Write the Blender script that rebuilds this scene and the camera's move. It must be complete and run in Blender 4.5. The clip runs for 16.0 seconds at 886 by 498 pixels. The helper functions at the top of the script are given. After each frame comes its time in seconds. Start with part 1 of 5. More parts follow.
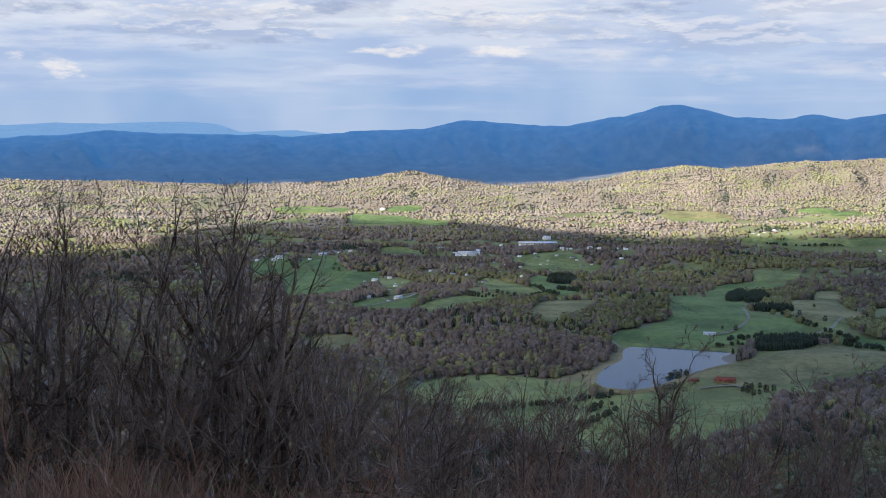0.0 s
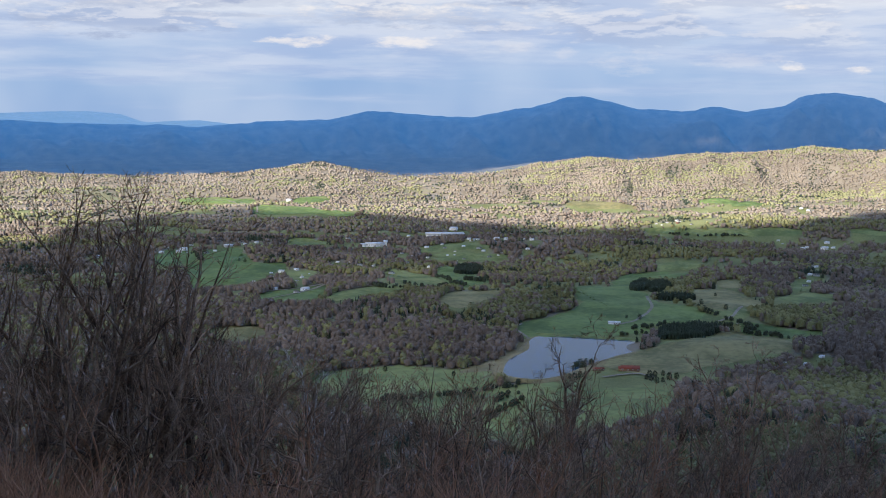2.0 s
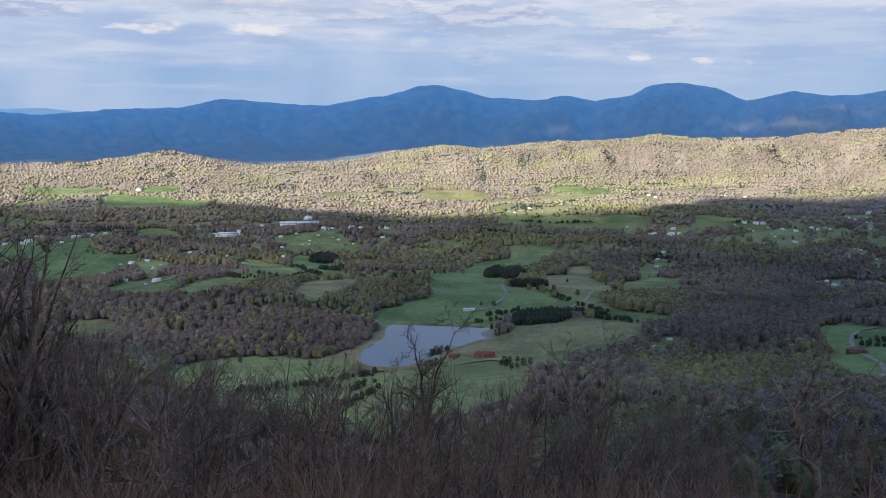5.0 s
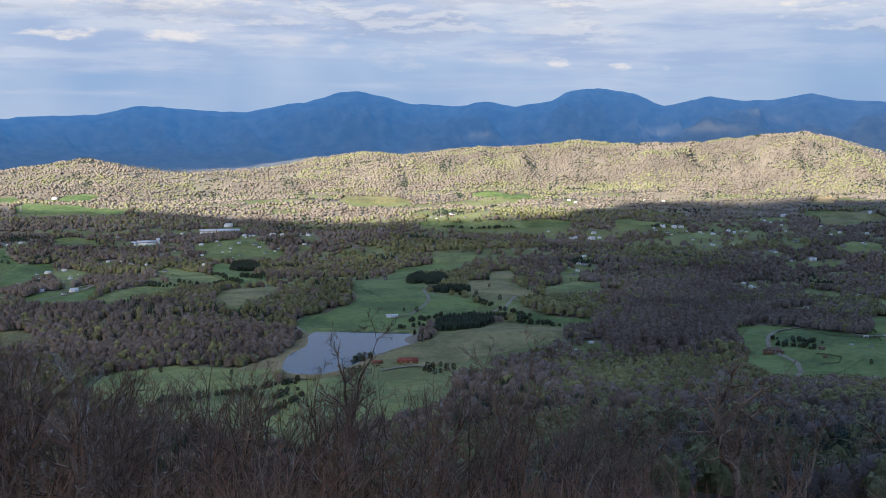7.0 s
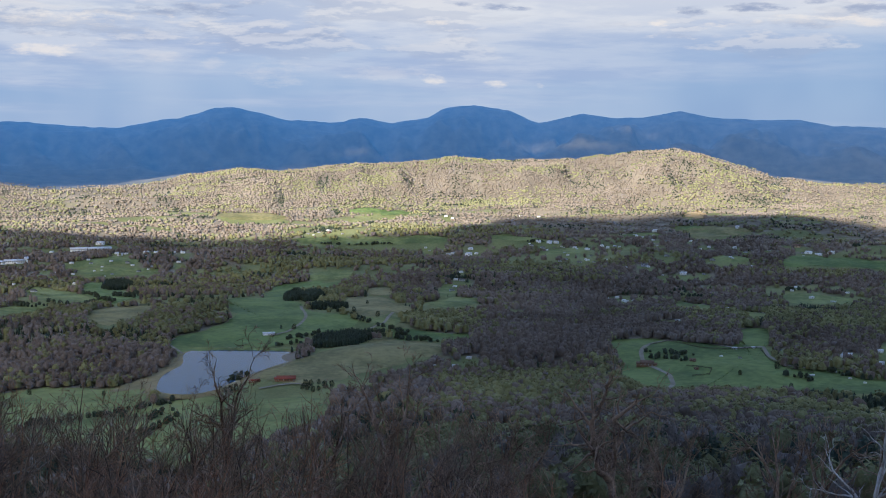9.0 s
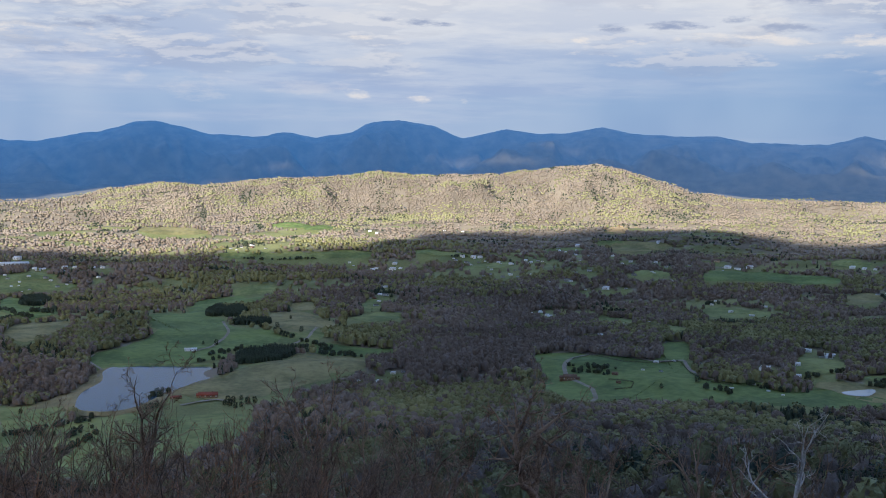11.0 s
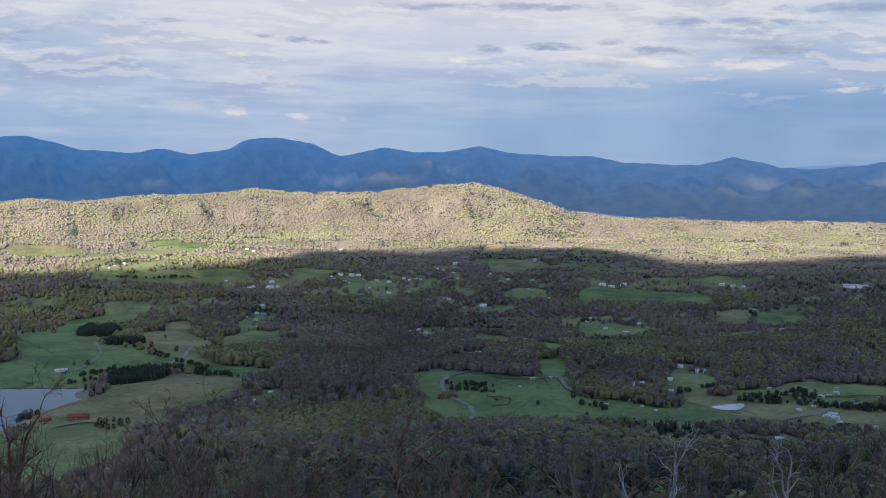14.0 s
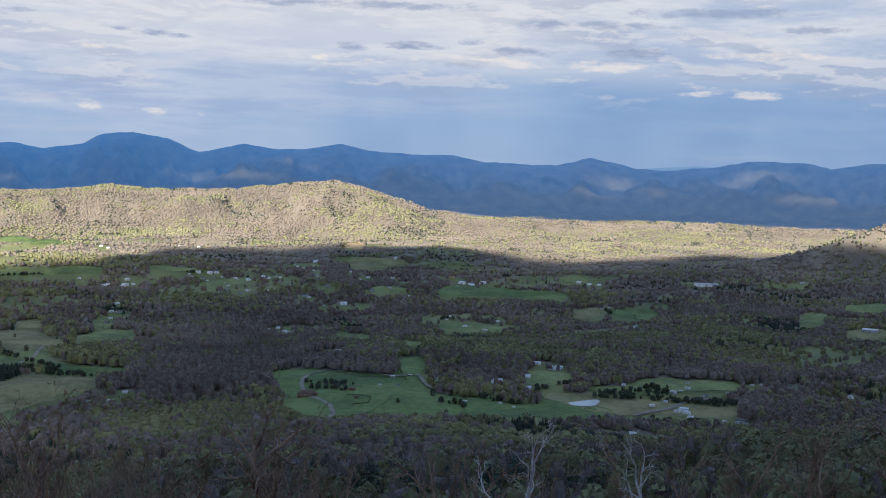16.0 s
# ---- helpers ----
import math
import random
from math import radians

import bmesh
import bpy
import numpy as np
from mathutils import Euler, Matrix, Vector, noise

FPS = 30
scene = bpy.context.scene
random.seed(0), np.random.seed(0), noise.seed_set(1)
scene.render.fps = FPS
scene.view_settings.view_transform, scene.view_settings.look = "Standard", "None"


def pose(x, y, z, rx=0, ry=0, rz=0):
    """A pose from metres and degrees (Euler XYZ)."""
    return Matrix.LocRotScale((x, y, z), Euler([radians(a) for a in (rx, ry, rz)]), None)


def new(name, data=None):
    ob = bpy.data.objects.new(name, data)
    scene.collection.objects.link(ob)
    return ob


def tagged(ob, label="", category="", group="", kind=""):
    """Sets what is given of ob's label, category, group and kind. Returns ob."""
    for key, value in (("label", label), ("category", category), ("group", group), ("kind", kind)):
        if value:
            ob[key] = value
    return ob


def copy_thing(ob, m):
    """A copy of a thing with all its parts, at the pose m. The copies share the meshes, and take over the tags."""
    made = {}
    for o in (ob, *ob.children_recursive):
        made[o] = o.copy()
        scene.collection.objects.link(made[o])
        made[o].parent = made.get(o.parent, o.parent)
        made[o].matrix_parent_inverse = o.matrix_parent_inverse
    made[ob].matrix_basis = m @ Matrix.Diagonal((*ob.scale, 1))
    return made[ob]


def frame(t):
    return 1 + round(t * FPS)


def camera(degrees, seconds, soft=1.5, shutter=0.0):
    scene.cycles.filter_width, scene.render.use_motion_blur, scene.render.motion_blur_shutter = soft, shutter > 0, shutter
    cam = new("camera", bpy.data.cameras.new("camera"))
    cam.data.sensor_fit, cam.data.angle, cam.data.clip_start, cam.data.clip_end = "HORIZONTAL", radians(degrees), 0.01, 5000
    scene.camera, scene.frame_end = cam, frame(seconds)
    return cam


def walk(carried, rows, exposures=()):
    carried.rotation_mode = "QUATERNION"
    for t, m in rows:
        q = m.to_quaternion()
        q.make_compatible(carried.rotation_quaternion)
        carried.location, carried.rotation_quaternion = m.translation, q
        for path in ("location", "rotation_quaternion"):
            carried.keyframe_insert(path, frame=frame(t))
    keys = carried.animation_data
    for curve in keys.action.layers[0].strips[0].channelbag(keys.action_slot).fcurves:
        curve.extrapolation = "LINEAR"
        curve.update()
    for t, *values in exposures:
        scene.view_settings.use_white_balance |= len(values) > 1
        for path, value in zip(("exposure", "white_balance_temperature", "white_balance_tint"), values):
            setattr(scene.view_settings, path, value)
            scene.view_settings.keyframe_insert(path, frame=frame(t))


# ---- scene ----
# ---- camera ----
cam = camera(38.58, 16.0, soft=1.0)
PATH = [
    (0.0, 84.750, 0.000, 0.000), (0.5, 84.642, -0.035, -0.998), (1.0, 84.552, -0.056, -2.051), (1.5, 84.453, -0.116, -3.203),
    (2.0, 84.347, -0.199, -4.200), (2.5, 84.073, -0.191, -5.703), (3.0, 83.986, -0.260, -6.512), (3.5, 83.891, -0.287, -7.292),
    (4.0, 83.823, -0.303, -8.303), (4.5, 83.794, -0.355, -9.541), (5.0, 83.857, -0.303, -10.776), (7.5, 84.295, -0.100, -15.688),
    (8.0, 84.508, -0.165, -17.420), (8.5, 84.733, -0.269, -18.949), (9.0, 84.899, -0.238, -19.888), (11.5, 85.777, -0.564, -24.070),
    (12.0, 85.973, -0.561, -24.859), (12.5, 86.162, -0.640, -26.010), (13.0, 86.293, -0.766, -26.942), (13.5, 86.409, -0.858, -27.746),
    (14.0, 86.474, -0.878, -28.806), (14.5, 86.523, -0.990, -29.873), (15.0, 86.533, -1.182, -31.463), (15.5, 86.562, -1.334, -33.812),
    (16.0, 86.518, -1.535, -35.084),
]
walk(cam, [(t, pose(0, 0, 1.6, rx, ry, rz)) for t, rx, ry, rz in PATH], [(0.0, 1.50), (5.0, 1.45), (8.5, 1.37), (12.0, 1.30), (16.0, 1.31)])

# ---- daylight ----
SUN_FROM, SUN_UP = -128.0, 28.0     # compass bearing of the sun from straight ahead, and its height
sun = new("sun", bpy.data.lights.new("sun", "SUN"))
sun.data.energy, sun.data.angle, sun.data.color = 5.0, radians(0.8), (1.0, 0.915, 0.79)
toward = Vector((math.sin(radians(SUN_FROM)) * math.cos(radians(SUN_UP)), math.cos(radians(SUN_FROM)) * math.cos(radians(SUN_UP)), math.sin(radians(SUN_UP))))
sun.matrix_world = Matrix.Translation((0, 0, 60)) @ toward.to_track_quat("Z", "Y").to_matrix().to_4x4()


class Nodes:
    """Short hand for node trees."""

    def __init__(self, tree, keep=False):
        self.tree = tree
        if not keep:
            tree.nodes.clear()

    def add(self, kind, **sets):
        node = self.tree.nodes.new(kind)
        for key, value in sets.items():
            if key == "operation":
                node.operation = value
            elif key == "blend":
                node.blend_type = value
            elif key == "attribute":
                node.attribute_name = value
            elif key == "data":
                node.data_type = value
            else:
                node.inputs[key].default_value = value
        return node

    def link(self, a, b):
        self.tree.links.new(a, b)
        return a

    def math(self, op, a, b=None, c=None):
        node = self.add("ShaderNodeMath", operation=op)
        for slot, v in enumerate((a, b, c)):
            if v is None:
                continue
            if isinstance(v, (int, float)):
                node.inputs[slot].default_value = v
            else:
                self.link(v, node.inputs[slot])
        return node.outputs[0]

    def mix(self, fac, a, b, blend="MIX"):
        node = self.add("ShaderNodeMixRGB", blend=blend)
        for slot, v in enumerate((fac, a, b)):
            if isinstance(v, (int, float)):
                node.inputs[slot].default_value = v
            elif isinstance(v, tuple):
                node.inputs[slot].default_value = (*v, 1.0)[:4]
            else:
                self.link(v, node.inputs[slot])
        return node.outputs[0]

    def ramp(self, fac, lo, hi, soft=True):
        node = self.add("ShaderNodeMapRange")
        node.interpolation_type = "SMOOTHSTEP" if soft else "LINEAR"
        node.inputs["From Min"].default_value, node.inputs["From Max"].default_value = lo, hi
        self.link(fac, node.inputs["Value"])
        return node.outputs[0]

    def noise(self, vector, scale, detail=4.0, rough_=0.55):
        node = self.add("ShaderNodeTexNoise", Scale=scale, Detail=detail, Roughness=rough_)
        if vector is not None:
            self.link(vector, node.inputs["Vector"])
        return node.outputs["Fac"]


world = bpy.data.worlds.new("sky")
world.use_nodes = True
scene.world = world
n = Nodes(world.node_tree)
air = n.add("ShaderNodeTexSky")
air.sky_type, air.sun_disc = "NISHITA", False
air.sun_elevation, air.sun_rotation = radians(SUN_UP), radians(SUN_FROM)
air.altitude, air.air_density, air.dust_density, air.ozone_density = 600, 1.0, 0.4, 2.5
direction = n.add("ShaderNodeTexCoord").outputs["Generated"]
split = n.add("ShaderNodeSeparateXYZ")
n.link(direction, split.inputs[0])
up = split.outputs["Z"]
lift = n.math("ADD", n.math("MAXIMUM", up, 0.0), 0.07)
flat = n.add("ShaderNodeCombineXYZ")
n.link(n.math("DIVIDE", split.outputs["X"], lift), flat.inputs[0])
n.link(n.math("DIVIDE", split.outputs["Y"], lift), flat.inputs[1])
sheet = flat.outputs[0]
bearing_ = n.math("MULTIPLY", n.math("ARCTAN2", split.outputs["X"], split.outputs["Y"]), 57.2958)
rise_ = n.math("MULTIPLY", n.math("ARCSINE", up), 57.2958)
veil = n.noise(sheet, 0.42, 5, 0.5)
streak = n.noise(sheet, 1.1, 8, 0.6)
wisp = n.noise(sheet, 4.0, 8, 0.65)
shafts = n.noise(direction, 7.0, 3, 0.5)


def heaps(lower, seed):
    """Flat-bottomed heaps of cloud, four times as wide as high, by bearing and height."""
    spot = n.add("ShaderNodeCombineXYZ")
    n.link(n.math("MULTIPLY", bearing_, 0.16), spot.inputs[0])
    n.link(n.math("MULTIPLY", n.math("ADD", rise_, lower), 0.62), spot.inputs[1])
    spot.inputs[2].default_value = seed
    return n.noise(spot.outputs[0], 1.0, 9, 0.58)


heap, heap_above = heaps(0.0, 3.7), heaps(0.22, 3.7)
rim = n.math("SUBTRACT", heap, heap_above)      # lit upper edges
# blue haze over the horizon, a lavender cloud sheet above it, brightest high up
low = n.mix(n.ramp(shafts, 0.35, 0.7), (2.6, 4.1, 6.9), (4.1, 5.3, 7.5))
low = n.mix(n.ramp(bearing_, 18.0, 44.0), low, n.mix(n.ramp(shafts, 0.35, 0.7), (1.95, 3.4, 6.2), (2.7, 4.2, 6.8)))
clear = n.mix(0.08, low, air.outputs[0])
grey_ = n.mix(n.ramp(streak, 0.38, 0.62), (3.9, 4.9, 7.1), (5.6, 6.3, 7.8))
high_ = n.mix(n.ramp(streak, 0.40, 0.60), (4.6, 5.5, 7.3), (7.2, 7.6, 8.3))
bright = n.mix(n.ramp(rise_, 3.0, 6.5), grey_, high_)
bright = n.mix(n.ramp(rise_, 7.6, 10.0), bright, n.mix(streak, (3.4, 4.9, 7.6), (5.6, 6.7, 8.6)))
cover = n.ramp(n.math("ADD", n.math("MULTIPLY", n.math("SUBTRACT", veil, 0.5), 2.2), n.math("MULTIPLY", rise_, 0.20)), 0.15, 0.9)
east_ = n.math("MULTIPLY", n.ramp(bearing_, 12.0, 46.0), n.math("SUBTRACT", 1.0, n.ramp(rise_, 3.6, 5.6)))
sky = n.mix(n.math("MULTIPLY", cover, n.math("SUBTRACT", 1.0, n.math("MULTIPLY", east_, 0.75))), clear, bright)
body = n.math("MULTIPLY", n.ramp(n.math("ADD", heap, n.math("MULTIPLY", n.ramp(rise_, 2.0, 6.0), 0.07)), 0.53, 0.60), n.ramp(rise_, 2.6, 4.4))
body = n.math("MULTIPLY", body, n.math("SUBTRACT", 1.0, n.ramp(rise_, 9.0, 12.0)))
sky = n.mix(n.math("MULTIPLY", body, 0.5), sky, n.mix(n.ramp(rim, -0.015, 0.045), (3.7, 4.4, 6.1), (7.5, 7.5, 7.9)))
gloom = n.math("MULTIPLY", n.ramp(n.math("ADD", n.math("MULTIPLY", streak, 0.65), n.math("MULTIPLY", wisp, 0.35)), 0.53, 0.62), n.ramp(rise_, 3.6, 5.6))
sky = n.mix(n.math("MULTIPLY", gloom, 0.4), sky, (4.0, 4.6, 6.1))
drawn_out = n.add("ShaderNodeCombineXYZ")
n.link(n.math("MULTIPLY", bearing_, 0.42), drawn_out.inputs[0])
n.link(n.math("MULTIPLY", rise_, 1.5), drawn_out.inputs[1])
open_sheet = n.math("MULTIPLY", n.math("MULTIPLY", n.ramp(bearing_, 10.0, 20.0), n.math("SUBTRACT", 1.0, n.ramp(bearing_, 34.0, 44.0))), n.ramp(rise_, 3.6, 6.2))
sky = n.mix(n.math("MULTIPLY", open_sheet, 0.5), sky, (7.6, 7.8, 8.4))
ragged = n.math("ADD", n.math("MULTIPLY", n.math("SUBTRACT", n.noise(drawn_out.outputs[0], 1.6, 9, 0.66), 0.5), 5.5), 0.95)


def puffs(sky, spots, colour, strength, shaded=False):
    """Single clouds at a bearing and height over the horizon, with half-widths, all in degrees; shaded: grey below their lit tops."""
    for a, e, w, h in spots:
        u = n.math("POWER", n.math("DIVIDE", n.math("SUBTRACT", bearing_, a), w), 2.0)
        high = n.math("DIVIDE", n.math("SUBTRACT", rise_, e), h)
        body = n.math("SUBTRACT", ragged, n.math("ADD", u, n.math("POWER", high, 2.0)))
        tone = n.mix(n.ramp(n.math("ADD", high, n.math("MULTIPLY", n.math("SUBTRACT", ragged, 1.05), 0.5)), -0.5, 0.9), (4.0, 4.7, 6.3), colour) if shaded else colour
        sky = n.mix(n.math("MULTIPLY", n.ramp(body, -0.15, 1.35), strength), sky, tone)
    return sky


sky = puffs(sky, ((-14.0, 4.45, 4.2, 0.16), (-6.5, 4.75, 3.0, 0.13), (7.0, 5.3, 4.0, 0.14), (13.5, 4.4, 3.6, 0.12)), (3.4, 4.2, 6.0), 0.55)
sky = puffs(sky, ((-10.7, 5.30, 4.22, 0.51), (2.6, 4.77, 6.27, 0.59), (35.7, 4.93, 2.53, 0.32)), (8.6, 8.3, 8.2), 0.75, True)
sky = puffs(sky, ((-17.0, 5.34, 2.30, 0.32), (-4.6, 5.52, 1.41, 0.36), (-10.8, 3.81, 1.34, 0.28), (-7.4, 4.06, 1.66, 0.17), (8.0, 5.50, 2.17, 0.22), (10.6, 5.62, 0.45, 0.11), (22.9, 5.68, 0.90, 0.15), (31.1, 5.46, 0.77, 0.15), (33.6, 5.53, 1.34, 0.15), (16.5, 6.38, 0.77, 0.13), (20.7, 5.83, 0.58, 0.14), (22.5, 5.74, 0.90, 0.20), (30.9, 5.55, 0.77, 0.18), (33.3, 5.64, 1.28, 0.19), (36.3, 5.81, 0.83, 0.20), (38.6, 5.42, 1.47, 0.29), (43.7, 5.42, 1.53, 0.38), (31.7, 7.34, 6.14, 0.23), (41.5, 6.67, 3.96, 0.23), (51.0, 6.51, 1.41, 0.22), (46.8, 7.18, 4.09, 0.26)), (3.1, 3.8, 5.6), 0.72)
sky = puffs(sky, ((-2.1, 3.63, 2.11, 0.28), (2.5, 3.65, 1.57, 0.36), (-16.5, 2.73, 1.28, 0.45), (-18.6, 3.25, 0.54, 0.23), (19.4, 2.51, 0.61, 0.26), (22.3, 2.32, 0.58, 0.20), (24.2, 2.26, 0.30, 0.14), (19.8, 5.03, 0.45, 0.15), (29.4, 4.95, 0.58, 0.15), (31.7, 4.85, 0.83, 0.15), (42.4, 4.89, 1.79, 0.32), (49.1, 5.42, 2.94, 0.23), (48.9, 3.72, 1.19, 0.22), (46.4, 3.75, 0.96, 0.15), (29.3, 5.03, 0.51, 0.17), (19.4, 5.06, 0.45, 0.13), (37.8, 4.94, 1.66, 0.31)), (8.9, 8.4, 8.1), 0.68)
sky = puffs(sky, ((9.6, 3.09, 0.64, 0.36), (12.4, 2.72, 1.41, 0.69), (17.3, 2.80, 2.02, 0.41), (7.6, 3.40, 1.21, 0.23), (31.9, 4.41, 0.38, 0.13), (42.2, 3.52, 0.51, 0.12)), (7.8, 7.6, 7.9), 0.28)
glow = n.add("ShaderNodeBackground", Strength=0.0535)
n.link(n.mix(1.0, sky, (0.72, 0.72, 0.72), "MULTIPLY"), glow.inputs["Color"])
n.link(glow.outputs[0], n.add("ShaderNodeOutputWorld").inputs["Surface"])


# ---- materials ----
def surface(name, dark, light, scale, roughness=0.9, fine=None, bump=0.0, spread=None, attribute=None, attribute_colour=None, metal=0.0, tinted=False):
    """A matt or glossy surface of two colours, mottled at two sizes (noise scales per metre), with relief; spread: per-piece variation;
    attribute: a ground cover painted on the mesh, which turns it towards attribute_colour."""
    m = bpy.data.materials.new(name)
    m.use_nodes = True
    n = Nodes(m.node_tree)
    place = n.add("ShaderNodeNewGeometry")
    where = place.outputs["Position"]
    coarse = n.noise(where, scale, 5)
    small = n.noise(where, fine or scale * 9, 4)
    fac = n.ramp(n.math("ADD", n.math("MULTIPLY", coarse, 0.6), n.math("MULTIPLY", small, 0.4)), 0.36, 0.64)
    if spread:
        each = n.math("MULTIPLY", place.outputs["Random Per Island"], spread * 0.35)
        tint = n.add("ShaderNodeAttribute", attribute="tint").outputs["Fac"] if tinted else place.outputs["Random Per Island"]
        fac = n.math("ADD", n.math("MULTIPLY", fac, 1 - spread), n.math("ADD", each, n.math("MULTIPLY", tint, spread * 0.65)))
    colour = n.mix(fac, dark, light)
    if attribute:
        cover = n.add("ShaderNodeAttribute", attribute=attribute)
        colour = n.mix(cover.outputs["Fac"], colour, n.mix(fac, attribute_colour[0], attribute_colour[1]))
    shader = n.add("ShaderNodeBsdfPrincipled", Roughness=roughness, Metallic=metal)
    shader.inputs["Specular IOR Level"].default_value = 0.25
    n.link(colour, shader.inputs["Base Color"])
    if bump:
        relief = n.add("ShaderNodeBump", Strength=0.6, Distance=bump)
        n.link(small, relief.inputs["Height"])
        n.link(relief.outputs[0], shader.inputs["Normal"])
    n.link(shader.outputs[0], n.add("ShaderNodeOutputMaterial").inputs["Surface"])
    return m


def haze_glow(name, dark, light, haze, strength, scale):
    """Woods so far off that blue haze is painted on them as emission: the backdrop of the horizon."""
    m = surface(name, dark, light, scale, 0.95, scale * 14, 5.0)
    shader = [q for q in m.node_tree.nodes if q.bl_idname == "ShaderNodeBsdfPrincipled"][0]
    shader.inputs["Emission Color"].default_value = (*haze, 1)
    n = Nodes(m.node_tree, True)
    reach = n.add("ShaderNodeAttribute", attribute="air").outputs["Fac"]     # painted haze glows stronger on farther ground
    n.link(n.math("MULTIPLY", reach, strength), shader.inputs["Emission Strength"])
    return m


# blue haze before the mountains, painted as a glow of their surface
HAZED_WOODS = haze_glow("far_woods_with_painted_haze", (0.066, 0.062, 0.044), (0.104, 0.092, 0.062), (0.010, 0.088, 0.262), 0.56, 0.025)
HAZED_RIDGE = haze_glow("ridge_with_painted_haze", (0.05, 0.06, 0.06), (0.08, 0.08, 0.08), (0.080, 0.165, 0.30), 0.68, 0.004)
GROUND = surface("leaf_litter", (0.112, 0.098, 0.080), (0.180, 0.155, 0.122), 0.01, 0.95, 0.3, 0.4, attribute="turf", attribute_colour=((0.086, 0.102, 0.040), (0.155, 0.168, 0.068)))
GRASS = {
    "bright": surface("spring_grass", (0.048, 0.082, 0.026), (0.122, 0.168, 0.054), 0.012, 0.9, 0.10, 0.15),
    "green": surface("pasture_grass", (0.072, 0.098, 0.034), (0.168, 0.190, 0.070), 0.014, 0.9, 0.10, 0.15),
    "dry": surface("dry_pasture", (0.090, 0.092, 0.040), (0.205, 0.182, 0.084), 0.016, 0.9, 0.12, 0.15),
    "clay": surface("bare_clay", (0.24, 0.175, 0.095), (0.33, 0.25, 0.14), 0.02, 0.95, 0.2, 0.1),
    "shore": surface("dry_shore_grass", (0.13, 0.115, 0.06), (0.22, 0.18, 0.10), 0.03, 0.95, 0.3, 0.1),
}
BARE = surface("bare_twigs", (0.058, 0.044, 0.037), (0.192, 0.151, 0.124), 0.006, 0.95, 0.7, 0.9, spread=0.5, tinted=True)
# paler copies of twigs and leaves: the far hills' sunlight put into the colour
LIT_BARE = surface("sunlit_bare_twigs", (0.112, 0.093, 0.078), (0.232, 0.196, 0.160), 0.005, 0.95, 0.3, 1.5, spread=0.35, tinted=True)
LIT_LEAF = surface("sunlit_young_leaves", (0.120, 0.124, 0.066), (0.220, 0.218, 0.112), 0.008, 0.9, 0.3, 1.5, spread=0.4, tinted=True)
LEAFING = surface("young_leaves", (0.062, 0.064, 0.031), (0.212, 0.204, 0.088), 0.01, 0.85, 0.7, 0.9, spread=0.45, tinted=True)
EVERGREEN = surface("pine_needles", (0.012, 0.020, 0.014), (0.035, 0.050, 0.028), 0.02, 0.85, 0.2, spread=0.6, tinted=True)
HEDGE = surface("cedar_scrub", (0.014, 0.022, 0.015), (0.050, 0.062, 0.035), 0.05, 0.9, 0.3, spread=0.6)
BARK = surface("grey_brown_bark", (0.050, 0.031, 0.020), (0.230, 0.140, 0.086), 1.5, 0.95, 14, 0.02)
LIGHT_BARK = surface("grey_twig_bark", (0.096, 0.055, 0.033), (0.390, 0.238, 0.146), 1.5, 0.95, 14, 0.02)
PALE_BARK = surface("pale_dead_wood", (0.30, 0.245, 0.195), (0.60, 0.510, 0.420), 1.5, 0.9, 14, 0.02)
BRUSH = surface("dry_brush", (0.15, 0.064, 0.033), (0.52, 0.255, 0.135), 0.8, 0.95, 6, spread=0.5)
CLOUD = bpy.data.materials.new("cloud")
CLOUD.use_nodes = True
n = Nodes(CLOUD.node_tree)
glowing, solid, dense = n.add("ShaderNodeBsdfTranslucent", Color=(0.43, 0.63, 0.97, 1)), n.add("ShaderNodeBsdfDiffuse", Color=(0.62, 0.76, 0.98, 1)), n.add("ShaderNodeMixShader", Fac=0.465)
n.link(glowing.outputs[0], dense.inputs[1])
n.link(solid.outputs[0], dense.inputs[2])
frayed = n.add("ShaderNodeMixShader")
n.link(n.add("ShaderNodeAttribute", attribute="thin").outputs["Fac"], frayed.inputs[0])
n.link(dense.outputs[0], frayed.inputs[1])
n.link(n.add("ShaderNodeBsdfTransparent").outputs[0], frayed.inputs[2])
n.link(frayed.outputs[0], n.add("ShaderNodeOutputMaterial").inputs["Surface"])


def water(name, colour, ior, specular):
    m = bpy.data.materials.new(name)
    m.use_nodes = True
    n = Nodes(m.node_tree)
    ripple = n.noise(n.add("ShaderNodeNewGeometry").outputs["Position"], 0.11, 7)
    wave = n.add("ShaderNodeBump", Strength=0.13, Distance=0.5)
    n.link(ripple, wave.inputs["Height"])
    shader = n.add("ShaderNodeBsdfPrincipled", Roughness=0.06, IOR=ior)
    shader.inputs["Specular IOR Level"].default_value = specular
    shader.inputs["Base Color"].default_value = (*colour, 1)
    n.link(wave.outputs[0], shader.inputs["Normal"])
    n.link(shader.outputs[0], n.add("ShaderNodeOutputMaterial").inputs["Surface"])
    return m


WATER = water("lake_water", (0.03, 0.065, 0.11), 1.16, 0.34)
POND_WATER = water("milky_pond_water", (0.30, 0.33, 0.34), 1.33, 0.5)
# ---- lie of the land ----
EYE = 1.6          # eye above the overlook's turf, which lies at z = 0
NEAR, SQUEEZE = 2400.0, 700.0


